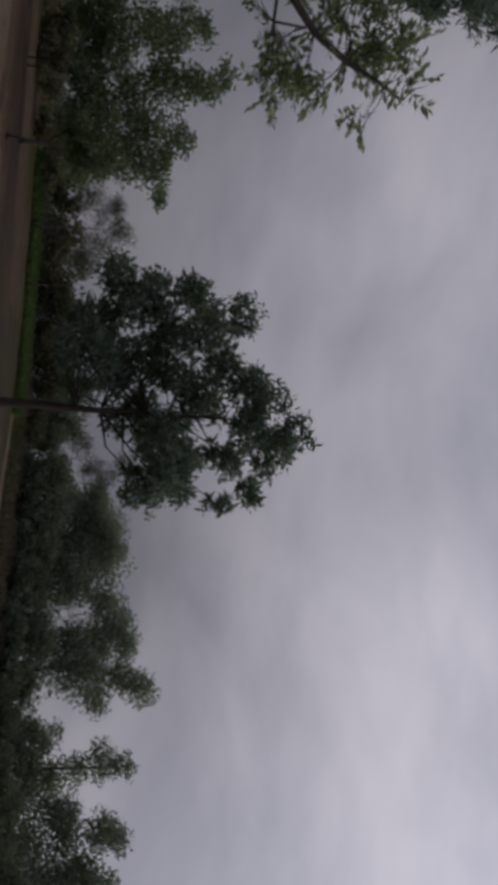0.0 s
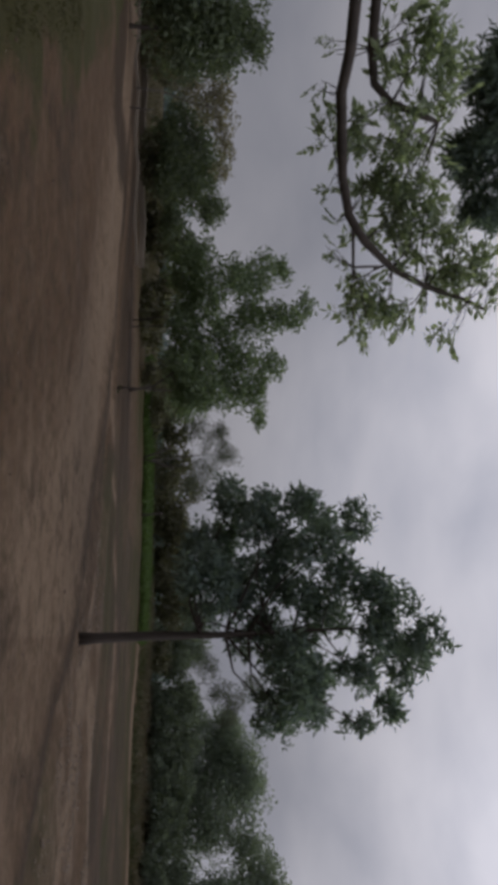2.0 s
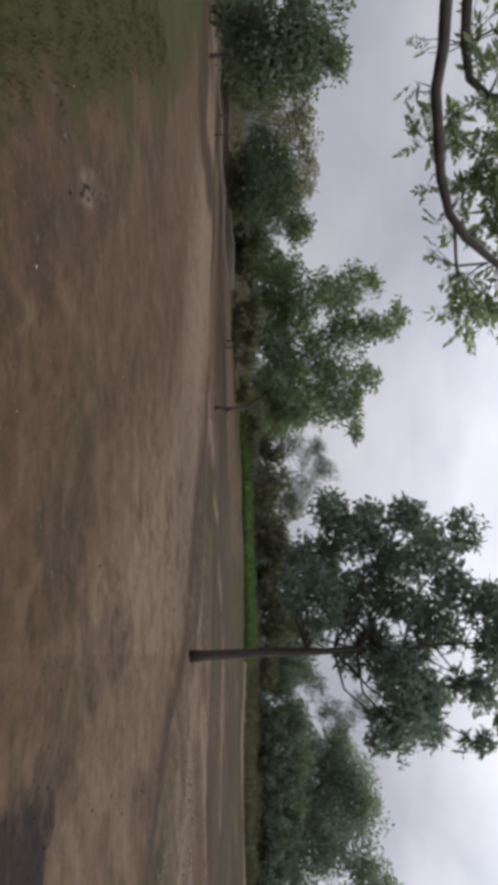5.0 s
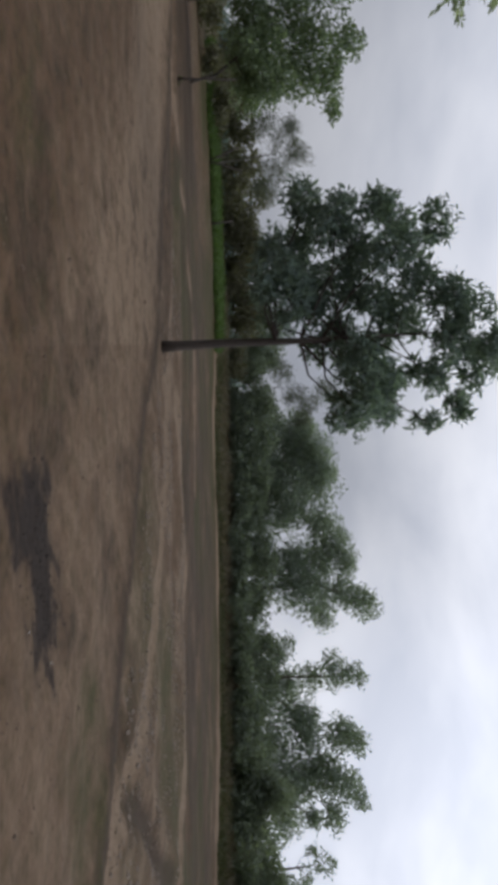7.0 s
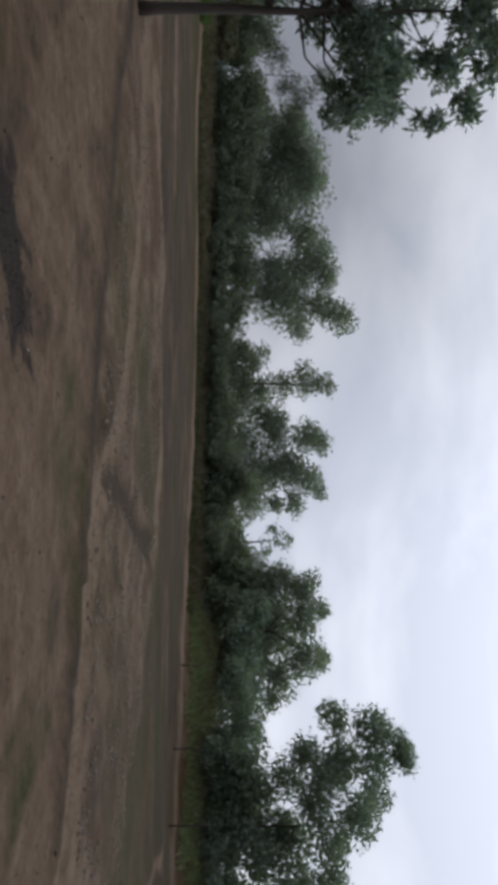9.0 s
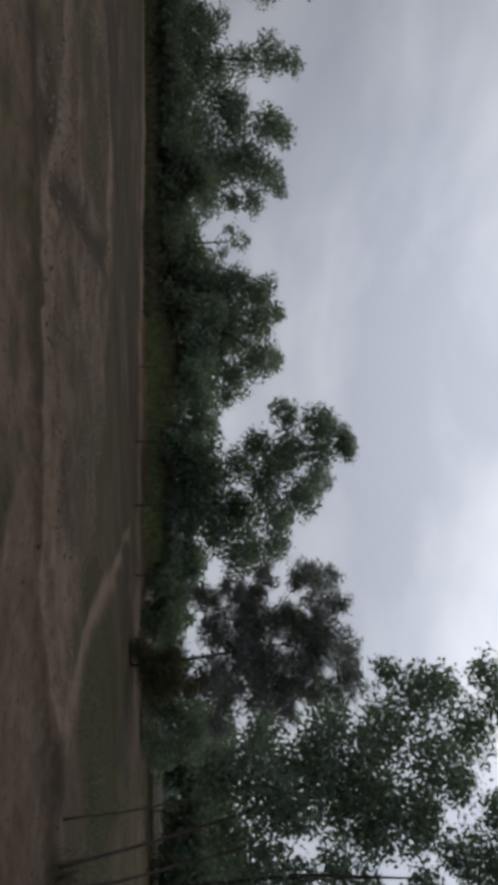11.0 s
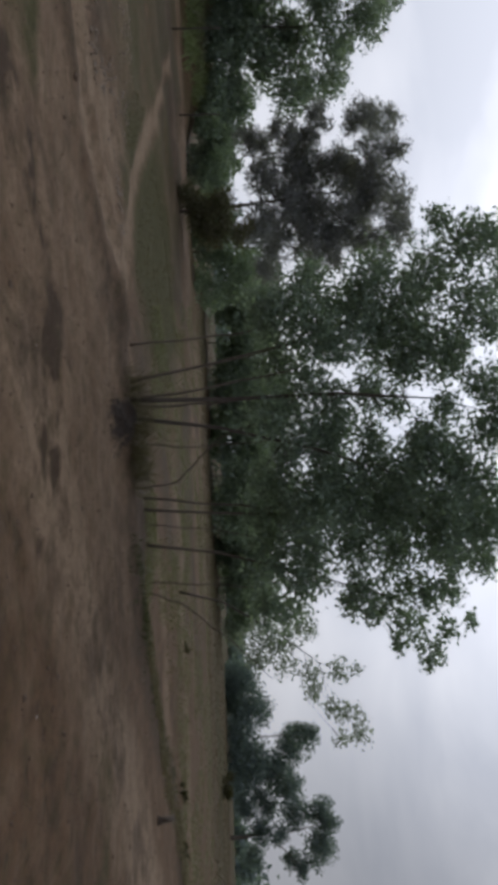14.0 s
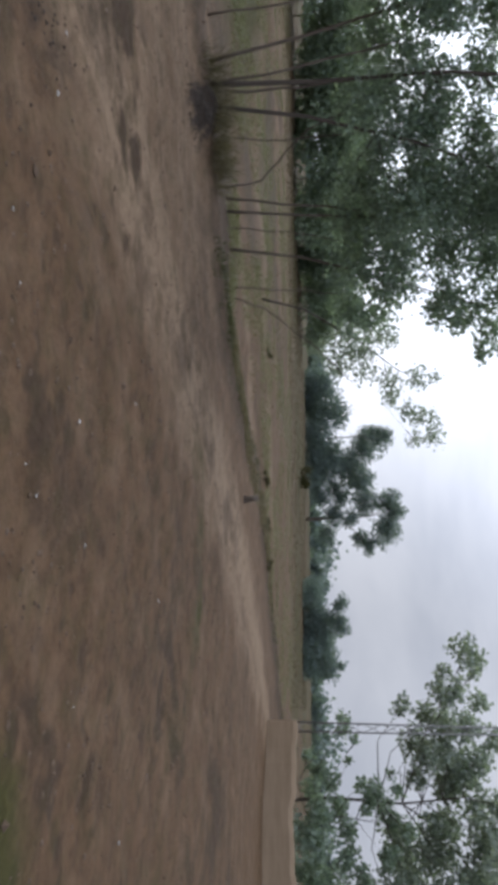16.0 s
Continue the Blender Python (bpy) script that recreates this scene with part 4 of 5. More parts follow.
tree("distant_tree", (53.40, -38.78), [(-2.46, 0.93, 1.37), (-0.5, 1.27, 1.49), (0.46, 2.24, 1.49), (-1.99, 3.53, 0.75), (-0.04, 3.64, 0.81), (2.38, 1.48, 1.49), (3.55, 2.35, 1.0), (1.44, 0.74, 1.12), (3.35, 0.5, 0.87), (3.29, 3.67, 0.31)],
     "distant low round tree out in the field", LEAF_HAZE_BLUE, BARK_DARK, 29, trunk=0.16, leaf_size=(0.26, 0.16), cover=3.2, clusters=18, depth=0.4, spread=0.36, group='trees on the horizon')
tree("broadleaf_tree", (17.63, -19.78), [(-4.71, 6.57, 0.52), (-4.11, 5.87, 0.28), (-3.43, 5.58, 0.39), (-2.87, 5.29, 0.38), (-2.7, 5.84, 0.5), (-1.97, 4.84, 0.5), (-1.99, 5.59, 0.54), (-1.39, 4.82, 0.45), (-0.72, 4.62, 0.34), (-1.33, 5.86, 0.66), (-2.43, 6.38, 0.46), (-3.31, 7.0, 0.32), (-4.4, 7.15, 0.26), (-2.03, 7.26, 0.35), (-1.5, 6.83, 0.41), (-0.64, 6.34, 0.68), (-0.12, 7.03, 0.6), (-0.45, 5.71, 0.4), (0.59, 5.15, 0.48), (0.57, 5.77, 0.51), (0.7, 6.55, 0.55), (1.45, 5.17, 0.66), (1.56, 6.32, 0.7), (1.07, 7.12, 0.46), (-3.04, 4.35, 0.32), (-3.48, 6.06, 0.34), (0.86, 4.15, 0.51), (1.78, 4.44, 0.7), (2.35, 5.52, 0.7), (2.46, 6.53, 0.76), (2.72, 3.6, 0.77), (2.96, 4.78, 0.85), (1.67, 7.64, 0.77), (0.26, 7.83, 0.6)],
     "tall open tree with large broad leaves near the wall", LEAF_BROAD, BARK, 30, trunk=0.06, leaf_size=(0.16, 0.13), cover=2.8, clusters=14, depth=0.35, spread=0.40, upright=0.6)
tree("wall_bush", (16.36, -19.56), [(-3.47, 2.38, 0.25), (-2.88, 2.25, 0.22), (-2.69, 2.71, 0.15), (-2.04, 2.45, 0.15), (-1.74, 3.85, 0.16), (-1.19, 3.87, 0.21), (-1.27, 2.81, 0.21), (-1.17, 3.25, 0.39), (-0.58, 3.66, 0.48), (-0.79, 2.97, 0.27), (-1.41, 1.84, 0.33), (-1.15, 1.38, 0.42), (-0.66, 2.05, 0.38), (-0.35, 1.3, 0.57), (0.01, 2.28, 0.41), (0.5, 1.36, 0.59), (0.76, 2.39, 0.43), (1.15, 2.8, 0.31), (0.13, 0.93, 0.35), (1.11, 0.93, 0.46), (1.31, 1.61, 0.55), (0.72, 3.58, 0.4), (-1.84, 1.48, 0.3), (-2.14, 1.12, 0.23), (1.86, 2.19, 0.61), (2.18, 1.34, 0.6), (1.97, 3.01, 0.6), (-0.13, 4.15, 0.31)],
     "leafy green bush behind the low mud wall", LEAF_THICKET, BARK, 31, trunk=0.05, leaf_size=(0.15, 0.11), cover=2.2, clusters=11, depth=0.4, spread=0.34, category='bush')


# the tree that hangs over the lot's west side: its limbs, boughs of pinnate leaves and a denser crown behind
def pinnate_leaf(seed):
    """One compound leaf along x: a thin stalk with five pairs of leaflets and one at the tip."""
    rng = np.random.default_rng(900 + seed)
    length = rng.uniform(0.14, 0.2)
    stalk, quads = tube([(0, 0, 0), (length * 0.5, 0, 0.012), (length, 0, -0.004)], [0.0022, 0.0016, 0.0008], 3)
    at, ways = [(length, 0, -0.004)], [(1, 0, 0)]
    for k in range(5):
        for side in (-1, 1):
            at.append((length * (0.2 + 0.18 * k), 0, 0.008))
            ways.append((0.7, 0.9 * side, 0.0))
    v, f = leaf_quads(rng, np.array(at, float), 0.064, 0.028, 0.1, np.array(ways) * 2.2)
    me = bpy.data.meshes.new("pinnate_leaf")
    me.from_pydata(np.concatenate([stalk, v]).tolist(), [], [tuple(dict.fromkeys(q)) for q in quads] + (f + len(stalk)).tolist())
    me.materials.append(BARK)
    me.materials.append(LEAF_NEAR)
    me.polygons.foreach_set("material_index", np.array([0] * len(quads) + [1] * len(f), np.int32))
    return me


def overhanging_tree():
    rng = np.random.default_rng(41)
    bx, by = -6.6, 3.2
    z0 = rest(bx, by) - 0.05
    out = thing("overhanging_tree", (bx, by, z0), "mature tree with a long limb of pinnate leaves overhanging", "tree")
    o = np.array([bx, by, z0])
    stem = [(-6.6, 3.2, z0), (-6.5, 3.25, 1.1), (-6.3, 3.4, 2.2), (-6.1, 3.7, 3.2), (-5.9, 4.1, 4.1), (-5.5, 4.5, 4.8)]
    part("trunk", tubes_mesh("overhang_trunk", [tube([np.array(p) - o for p in stem], [0.24, 0.19, 0.17, 0.14, 0.11, 0.05], 10)], BARK), out)
    main = [(-6.3, 3.4, 2.1), (-5.2, 2.75, 2.38), (-3.9, 2.35, 2.52), (-3.15, 2.74, 2.52), (-2.89, 2.98, 2.53), (-2.75, 3.11, 2.51), (-2.45, 3.41, 2.58), (-2.29, 3.52, 2.64), (-2.18, 3.59, 2.74), (-2.08, 3.71, 2.94), (-2.02, 3.79, 3.17), (-1.98, 3.87, 3.46), (-1.96, 3.94, 3.61)]
    second = [(-6.2, 3.5, 2.5), (-5.0, 2.9, 2.65), (-3.8, 2.6, 2.62), (-3.3, 2.83, 2.66), (-3.04, 3.11, 2.69), (-2.92, 3.22, 2.73), (-2.86, 3.28, 2.84), (-2.82, 3.31, 3.01), (-2.8, 3.33, 3.13)]
    fork = [(-2.29, 3.52, 2.64), (-2.25, 3.55, 2.67), (-2.05, 3.66, 2.69), (-2.08, 3.69, 2.88)]
    for pts, r0, r1 in ((main, 0.052, 0.009), (second, 0.046, 0.012), (fork, 0.014, 0.008)):
        n = len(pts)
        thin = [0, 0.12, 0.24, 0.34, 0.4, 0.44, 0.48, 0.52, 0.58, 0.66, 0.76, 0.88, 1.0]
        radii = [r0 + (r1 - r0) * thin[round(i * 12 / (n - 1))] ** 0.75 for i in range(n)]
        part("limb", tubes_mesh("overhang_limb", [tube([np.array(p) - o for p in pts], radii, 8)], BARK), out)
    outer = [(-2.83, 3.44, 2.73, 0.13), (-2.72, 3.50, 2.91, 0.13), (-2.62, 3.55, 3.05, 0.12), (-2.51, 3.61, 2.81, 0.09), (-2.41, 3.66, 2.97, 0.13), (-2.32, 3.70, 3.11, 0.12), (-2.42, 3.65, 3.21, 0.10), (-2.52, 3.60, 3.03, 0.08), (-2.65, 3.54, 2.84, 0.08), (-2.77, 3.47, 3.12, 0.10), (-2.26, 3.73, 3.05, 0.11), (-2.20, 3.76, 3.32, 0.13), (-2.13, 3.79, 3.51, 0.11), (-2.00, 3.85, 3.59, 0.09), (-1.86, 3.93, 3.39, 0.07), (-2.05, 3.85, 2.81, 0.11), (-2.00, 3.87, 2.94, 0.11), (-1.92, 3.91, 3.10, 0.09), (-2.07, 3.83, 3.25, 0.11), (-2.05, 3.83, 3.41, 0.10), (-1.83, 3.96, 2.77, 0.08), (-2.33, 3.71, 2.78, 0.06)]
    inner = [(-3.18, 3.07, 2.83, 0.10), (-3.20, 3.05, 2.97, 0.09), (-3.03, 3.15, 2.94, 0.10), (-2.94, 3.20, 2.84, 0.09), (-2.97, 3.18, 3.13, 0.10), (-2.86, 3.24, 3.19, 0.08), (-2.80, 3.27, 3.09, 0.09), (-3.03, 3.15, 2.51, 0.05), (-2.90, 3.23, 2.45, 0.04), (-2.65, 3.36, 2.51, 0.07), (-2.81, 3.27, 2.52, 0.05), (-2.46, 3.47, 2.54, 0.04), (-2.28, 3.56, 2.58, 0.04), (-2.15, 3.63, 2.59, 0.05), (-3.10, 3.11, 3.03, 0.08), (-2.82, 3.27, 2.88, 0.08)]
    boughs = outer + inner
    skeleton = np.array(main[3:] + second[3:] + fork)
    sprays = [pinnate_leaf(k) for k in range(9)]
    spare = []
    made = 0
    for x, y, z, r in boughs:
        c = np.array([x, y, z])
        a = skeleton[np.argmin(np.linalg.norm(skeleton - c, axis=1))]
        out_way = (c - a) / (np.linalg.norm(c - a) + 1e-6)
        tips = [c + rng.normal(size=3) * r * 0.55 for _ in range(3)]
        for q in tips:
            bend = (a + q) / 2 + rng.normal(size=3) * 0.02
            part("twig", tubes_mesh("overhang_twig", [tube([a - o, bend - o, q - o], [0.004, 0.003, 0.0015], 4)], BARK), out)
        for _ in range(max(3, int(1250 * r * r))):
            start = c + np.clip(rng.normal(size=3), -1.5, 1.5) * r * 0.62
            q = tips[rng.integers(0, 3)]
            start = start * 0.72 + (a + (q - a) * rng.uniform(0.55, 1.0)) * 0.28
            way = Vector(out_way * 0.8 + rng.normal(size=3) * 0.75 + np.array([0.15, 0.1, -0.12])).normalized()
            flat = way.cross(Vector(rng.normal(size=3) * 0.5 + np.array([0, 0, 1]))).normalized()
            up = way.cross(flat)
            k = rng.uniform(0.75, 1.15) * (0.6 if r < 0.056 else 1.0)
            m = Matrix(((way.x * k, flat.x * k, up.x * k, start[0] - o[0]), (way.y * k, flat.y * k, up.y * k, start[1] - o[1]), (way.z * k, flat.z * k, up.z * k, start[2] - o[2]), (0, 0, 0, 1)))
            spray = sprays[rng.integers(0, 9)]
            made += 1
            if made % 2:
                part("leaf", spray, out).matrix_local = m
            else:
                spare.append((spray, m))
    bm = bmesh.new()
    for spray, m in spare:
        piece = spray.copy()
        piece.transform(m)
        bm.from_mesh(piece)
        bpy.data.meshes.remove(piece)
    rest_leaves = bpy.data.meshes.new("overhang_leaves")
    bm.to_mesh(rest_leaves)
    bm.free()
    rest_leaves.materials.append(BARK)
    rest_leaves.materials.append(LEAF_NEAR)
    tagged(part("leaf_mass", rest_leaves, out), kind="stuff")
    dense = [(-4.81, 5.08, 4.54, 0.28), (-4.56, 5.31, 4.65, 0.3), (-4.3, 5.52, 4.63, 0.3), (-4.04, 5.71, 4.89, 0.3), (-4.33, 5.5, 4.37, 0.2), (-4.38, 5.46, 5.11, 0.49), (-3.96, 5.77, 5.33, 0.33), (-3.89, 5.82, 4.59, 0.15), (-4.9, 5.0, 4.77, 0.38), (-4.26, 5.55, 5.51, 0.49)]
    part("limb", tubes_mesh("overhang_limb", [tube([np.array(p) - o for p in ((-5.6, 4.4, 4.7), (-5.1, 4.8, 4.9), (-4.6, 5.25, 5.0), (-4.2, 5.6, 5.3))], [0.05, 0.04, 0.03, 0.015], 6)], BARK), out)
    places = [crown_points(rng, np.array([x, y, z]) - o, r, int(5200 * r), 12, 0.3)[0] for x, y, z, r in dense]
    v, f = leaf_quads(rng, np.concatenate(places), 0.10, 0.026, 0.2)
    part("dense_crown", mesh_of("overhang_crown", v, f, LEAF_DARK), out, "dense dark upper foliage")


overhanging_tree()


# thin stems of the thicket
def stem(points, r, label):
    x, y = points[0][:2]
    z0 = rest(x, y) - 0.04
    out = thing("sapling_stem", (x, y, z0), label, "sapling", "thin stems of the thicket")
    pts = [np.array(p) - np.array([x, y, 0]) for p in points]
    pts[0] = np.zeros(3)
    fine = []
    for a, b in zip(pts[:-1], pts[1:]):
        fine += [a, a + (b - a) * 0.33 + np.array([0.015, 0.01, 0]), a + (b - a) * 0.66 - np.array([0.01, 0.015, 0])]
    fine.append(pts[-1])
    n = len(fine)
    part("stalk", tubes_mesh("sapling_stalk", [tube(fine, [r * 0.78 * (1 - 0.6 * i / n) for i in range(n)], 6)], BARK_DARK), out)


for pts, r, label in (([(12.36, -0.46, 0.0), (12.36, -0.36, 0.64), (12.37, 0.05, 1.04), (12.36, 0.37, 1.39), (12.4, 0.75, 2.4)], 0.026, "bent dark sapling stem leaning inward in the thicket"),
                      ([(12.28, -0.61, 0.0), (12.27, -0.78, 1.46), (12.27, -0.87, 2.24), (12.3, -0.75, 3.1)], 0.03, "upright dark sapling stem in the thicket"),
                      ([(13.14, -2.2, 0.0), (13.13, -2.28, 1.16), (13.12, -2.36, 1.91), (13.0, -2.2, 2.7)], 0.02, "thin upright sapling stem at the thicket edge"),
                      ([(13.06, -2.36, 0.0), (13.02, -2.56, 0.6), (12.88, -3.2, 1.44), (12.79, -3.53, 1.8), (12.65, -3.9, 2.2)], 0.021, "thin sapling stem leaning out of the thicket"),
                      ([(11.34, 1.86, 0.0), (11.33, 1.95, 1.22), (11.32, 2.0, 1.83), (11.25, 2.1, 2.6)], 0.024, "thin upright sapling stem beside the track")):
    stem(pts, r, label)
for pts, r, label in (([(11.56, 0.9, 0.0), (11.56, 0.9, 0.78), (11.55, 0.93, 1.52), (11.55, 0.98, 2.17), (11.5, 1.1, 2.9)], 0.03, "straight dark sapling stem behind the ash heap"),
                      ([(10.9, 0.95, 0.0), (10.9, 1.1, 1.2), (10.85, 1.35, 2.6)], 0.03, "dark sapling stem splaying from the ash heap"),
                      ([(11.7, 1.35, 0.0), (11.68, 1.5, 0.9), (11.66, 1.75, 2.4)], 0.018, "very thin sapling stem in the thicket"),
                      ([(12.0, 0.3, 0.0), (12.0, 0.22, 1.0), (12.0, 0.3, 2.4)], 0.018, "very thin sapling stem in the thicket"),
                      ([(12.6, -1.1, 0.0), (12.6, -1.2, 1.0), (12.6, -1.5, 2.5)], 0.017, "very thin sapling stem in the thicket")):
    stem(pts, r, label)


# wooden posts along the road and the field bunds
def fence_post(x, y, h, lean, r=0.05):
    z0 = rest(x, y) - 0.1
    out = thing("wooden_post", (x, y, z0), "thin weathered wooden post standing by the track", "post", "posts along the track")
    v = tube([(0, 0, 0), (lean * 0.3, 0, h * 0.4), (lean * 0.75, 0.02, h * 0.8), (lean, 0, h + 0.1)], [r * 1.1, r, r * 0.9, r * 0.7], 7)
    part("shaft", tubes_mesh("post_shaft", [v], BARK), out)


for x, y, h, lean in ((-21.0, 25.45, 1.0, 0.02), (-16.5, 36.45, 2.1, -0.4), (-16.2, 36.6, 2.0, -0.15), (28.66, 17.3, 2.0, 0.02), (29.73, 14.3, 1.7, 0.0), (29.08, 21.2, 1.3, 0.0), (28.9, 26.0, 1.2, 0.05), (-8.85, 25.5, 2.0, 0.05)):
    fence_post(x, y, h, lean, 0.036)
for x, y, h, lean in ((-13.3, 54.6, 2.2, -0.9), (-13.2, 54.6, 2.4, 0.7), (-8.9, 55.0, 1.6, -0.15)):
    fence_post(x, y, h, lean, 0.085)


# low bushes along the verges
def low_bush(x, y, w, h, leaf, seed, label, group, leaf_size):
    rng = np.random.default_rng(seed)
    boughs = [(rng.uniform(-0.5, 0.5) * w, rest(x, y) + h * rng.uniform(0.2, 0.75), h * rng.uniform(0.28, 0.42)) for _ in range(max(4, int(2.2 * w / h)))]
    tree("low_bush", (x, y), boughs, label, leaf, BARK_DARK, seed + 1, trunk=0.05, leaf_size=leaf_size, cover=2.3, clusters=10, depth=0.3, category="bush", group=group)


# bearing, distance, width, height, leaves
FAR_VERGE = [(3, 74, 8, 5.4, LEAF_VERGE), (12, 72, 7, 4.2, LEAF_VERGE), (16, 74, 7, 4.2, LEAF_VERGE), (20, 72, 7, 4.4, LEAF_VERGE), (24, 70, 7, 4.4, LEAF_VERGE), (28, 68, 7, 4.2, LEAF_VERGE), (31.5, 66, 6, 4.0, LEAF_VERGE), (34, 62, 6, 4.2, LEAF_VERGE), (36.3, 62, 6, 4.6, LEAF_VERGE), (38.5, 60, 6, 4.6, LEAF_VERGE), (40.8, 56, 5, 3.8, LEAF_VERGE), (43, 50, 5, 3.4, LEAF_VERGE), (0.8, 73, 7, 5.0, LEAF_VERGE), (5.5, 72, 7, 5.2, LEAF_VERGE), (8, 72, 7, 4.6, LEAF_VERGE)]
EAST_VERGE = [(47, 52, 6, 4.0, LEAF_ROAD), (51, 48, 6, 3.6, LEAF_ROAD), (54.5, 47, 6, 3.4, LEAF_ROAD), (58, 46, 6, 3.2, LEAF_ROAD), (61.5, 45, 6, 3.2, LEAF_ROAD), (65, 44, 5, 2.9, LEAF_MID), (69, 43, 5, 2.8, LEAF_MID), (74, 44, 5, 4.4, LEAF_MID), (77, 58, 7, 6.0, LEAF_MID), (81, 60, 7, 6.5, LEAF_MID), (85, 62, 8, 7.0, LEAF_MID), (89.5, 62, 8, 7.0, LEAF_MID), (94, 64, 8, 6.5, LEAF_MID), (98, 66, 8, 5.5, LEAF_MID), (102, 70, 7, 4.5, LEAF_FAR_HAZE), (63, 43, 5, 2.6, LEAF_ROAD), (67, 41.5, 5, 2.6, LEAF_MID), (56, 44.5, 5, 2.4, LEAF_ROAD), (60, 43.5, 5, 2.4, LEAF_ROAD), (87, 58, 7, 5.0, LEAF_MID), (91.5, 58, 8, 6.0, LEAF_MID), (96, 60, 8, 5.5, LEAF_MID), (99.5, 62, 7, 4.6, LEAF_MID)]
WEST_VERGE = [(-1.5, 70, 7, 4.6, LEAF_OLIVE), (-3.8, 71, 7, 4.2, LEAF_OLIVE), (-6, 70, 7, 4.8, LEAF_OLIVE), (-8.6, 71, 7, 4.4, LEAF_OLIVE), (-11, 70, 7, 4.8, LEAF_OLIVE), (-13.6, 68, 7, 4.2, LEAF_OLIVE), (-16, 62, 7, 3.8, LEAF_OLIVE), (-18.5, 58, 6, 3.2, LEAF_OLIVE), (-21, 52, 5, 2.4, LEAF_OLIVE), (-26, 50, 5, 2.4, LEAF_OLIVE), (-29, 50, 5, 3.0, LEAF_OLIVE), (-43, 46, 5, 2.6, LEAF_OLIVE), (-47, 44, 6, 3.0, LEAF_OLIVE), (-36.2, 43, 2.4, 1.7, LEAF_OLIVE), (-33, 50, 4.0, 2.2, LEAF_OLIVE), (-30.5, 50, 4.0, 2.2, LEAF_OLIVE)]
k = 100
UNDER_ROW = [(az, 71 - 0.0068 * az * az, 6.5, 2.4, LEAF_VERGE) for az in (2, 4.4, 6.8, 9.4, 11.6, 14, 16.2, 18.4, 20.6, 22.8, 25, 27.2, 29.4, 31.6, 33.8, 36, 38.2, 40.4, 42.6, 44.8)]
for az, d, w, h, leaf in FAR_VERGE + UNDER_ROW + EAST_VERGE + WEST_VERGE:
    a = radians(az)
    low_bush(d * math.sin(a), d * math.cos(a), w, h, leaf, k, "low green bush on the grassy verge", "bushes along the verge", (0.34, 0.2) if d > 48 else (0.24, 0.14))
    k += 7
low_bush(-8.8, 25.6, 0.35, 0.18, LEAF_OLIVE, 91, "small olive shrub at the foot of a post", "", (0.07, 0.04))
for x, y, w, h in ((18.1, -8.3, 0.4, 0.2), (18.5, -9.9, 0.4, 0.2), (17.6, -10.8, 0.3, 0.16), (21.5, -5.6, 0.3, 0.18), (55, -25.4, 2.2, 1.1)):
    low_bush(x, y, w, h, WEED, k, "small dark shrub alone on the stubble field", "shrubs on the stubble", (0.07, 0.04) if h < 1 else (0.22, 0.13))
    k += 7


# a hedge line far out, bluish haze put into its leaf colour
def far_woods():
    rng = np.random.default_rng(77)
    at = []
    for az in np.arange(-70, 165, 0.28):
        d = rng.uniform(150, 185)
        h = (2.6 + 1.6 * math.sin(az * 0.9) + 1.2 * math.sin(az * 2.3 + 1)) * 0.8 + 1.2
        n = 46
        a = np.radians(az + rng.normal(size=n) * 0.35)
        at.append(np.stack([d * np.sin(a), d * np.cos(a), 0.7 + np.abs(rng.normal(size=n)) * h * 0.55], 1))
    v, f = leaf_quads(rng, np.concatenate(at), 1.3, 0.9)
    tagged(new("far_woods", mesh_of("far_woods", v, f, LEAF_HAZE_BLUE)), "line of distant woods beyond the fields, bluish haze in its leaf colour", "woods", kind="stuff")


far_woods()


# grasses
def blades(name, count, where, height, width, mat, label, seed):
    rng = np.random.default_rng(seed)
    p = where(rng, count)
    z = ground_height(p[:, 0], p[:, 1])
    at = np.stack([p[:, 0], p[:, 1], z], 1)
    n = len(at)
    way = rng.normal(size=(n, 3)) * 0.45
    way[:, 2] = 1
    way /= np.linalg.norm(way, axis=1, keepdims=True)
    side = np.cross(way, rng.normal(size=(n, 3)))
    side /= np.linalg.norm(side, axis=1, keepdims=True)
    hgt = height * rng.uniform(0.5, 1.3, (n, 1))
    tip = at + way * hgt + np.stack([way[:, 0], way[:, 1], -0.2 * np.abs(way[:, 0])], 1) * hgt * 0.5
    mid = at + way * hgt * 0.55
    v = np.stack([at - side * width * 0.5, at + side * width * 0.5, mid + side * width * 0.4, tip, mid - side * width * 0.4], 1).reshape(-1, 3)
    i = np.arange(n)[:, None] * 5
    f = np.concatenate([i + np.array([[0, 1, 2, 4]]), np.concatenate([i + 4, i + 2, i + 3, i + 3], 1)])
    quads = f[: n]
    tris = f[n:][:, :3]
    me = bpy.data.meshes.new(name)
    me.from_pydata(v.tolist(), [], quads.tolist() + tris.tolist())
    me.materials.append(mat)
    tagged(new(name, me), label, "grass", kind="stuff")


def tufts(rng, centres, per, spread):
    return (centres[:, None, :] + rng.normal(size=(len(centres), per, 2)) * spread).reshape(-1, 2)


def west_weeds(rng, n):
    c = np.stack([rng.uniform(-11, -1.8, n // 10), rng.uniform(1.2, 12, n // 10)], 1)
    g, s = line_gap(c[:, 0], c[:, 1], WEED_EDGE)
    c = c[(s < 0) & (g > 0.1 + 0.5 * rng.random(len(c))) & (g < 7)]
    return tufts(rng, c, 10, 0.06)


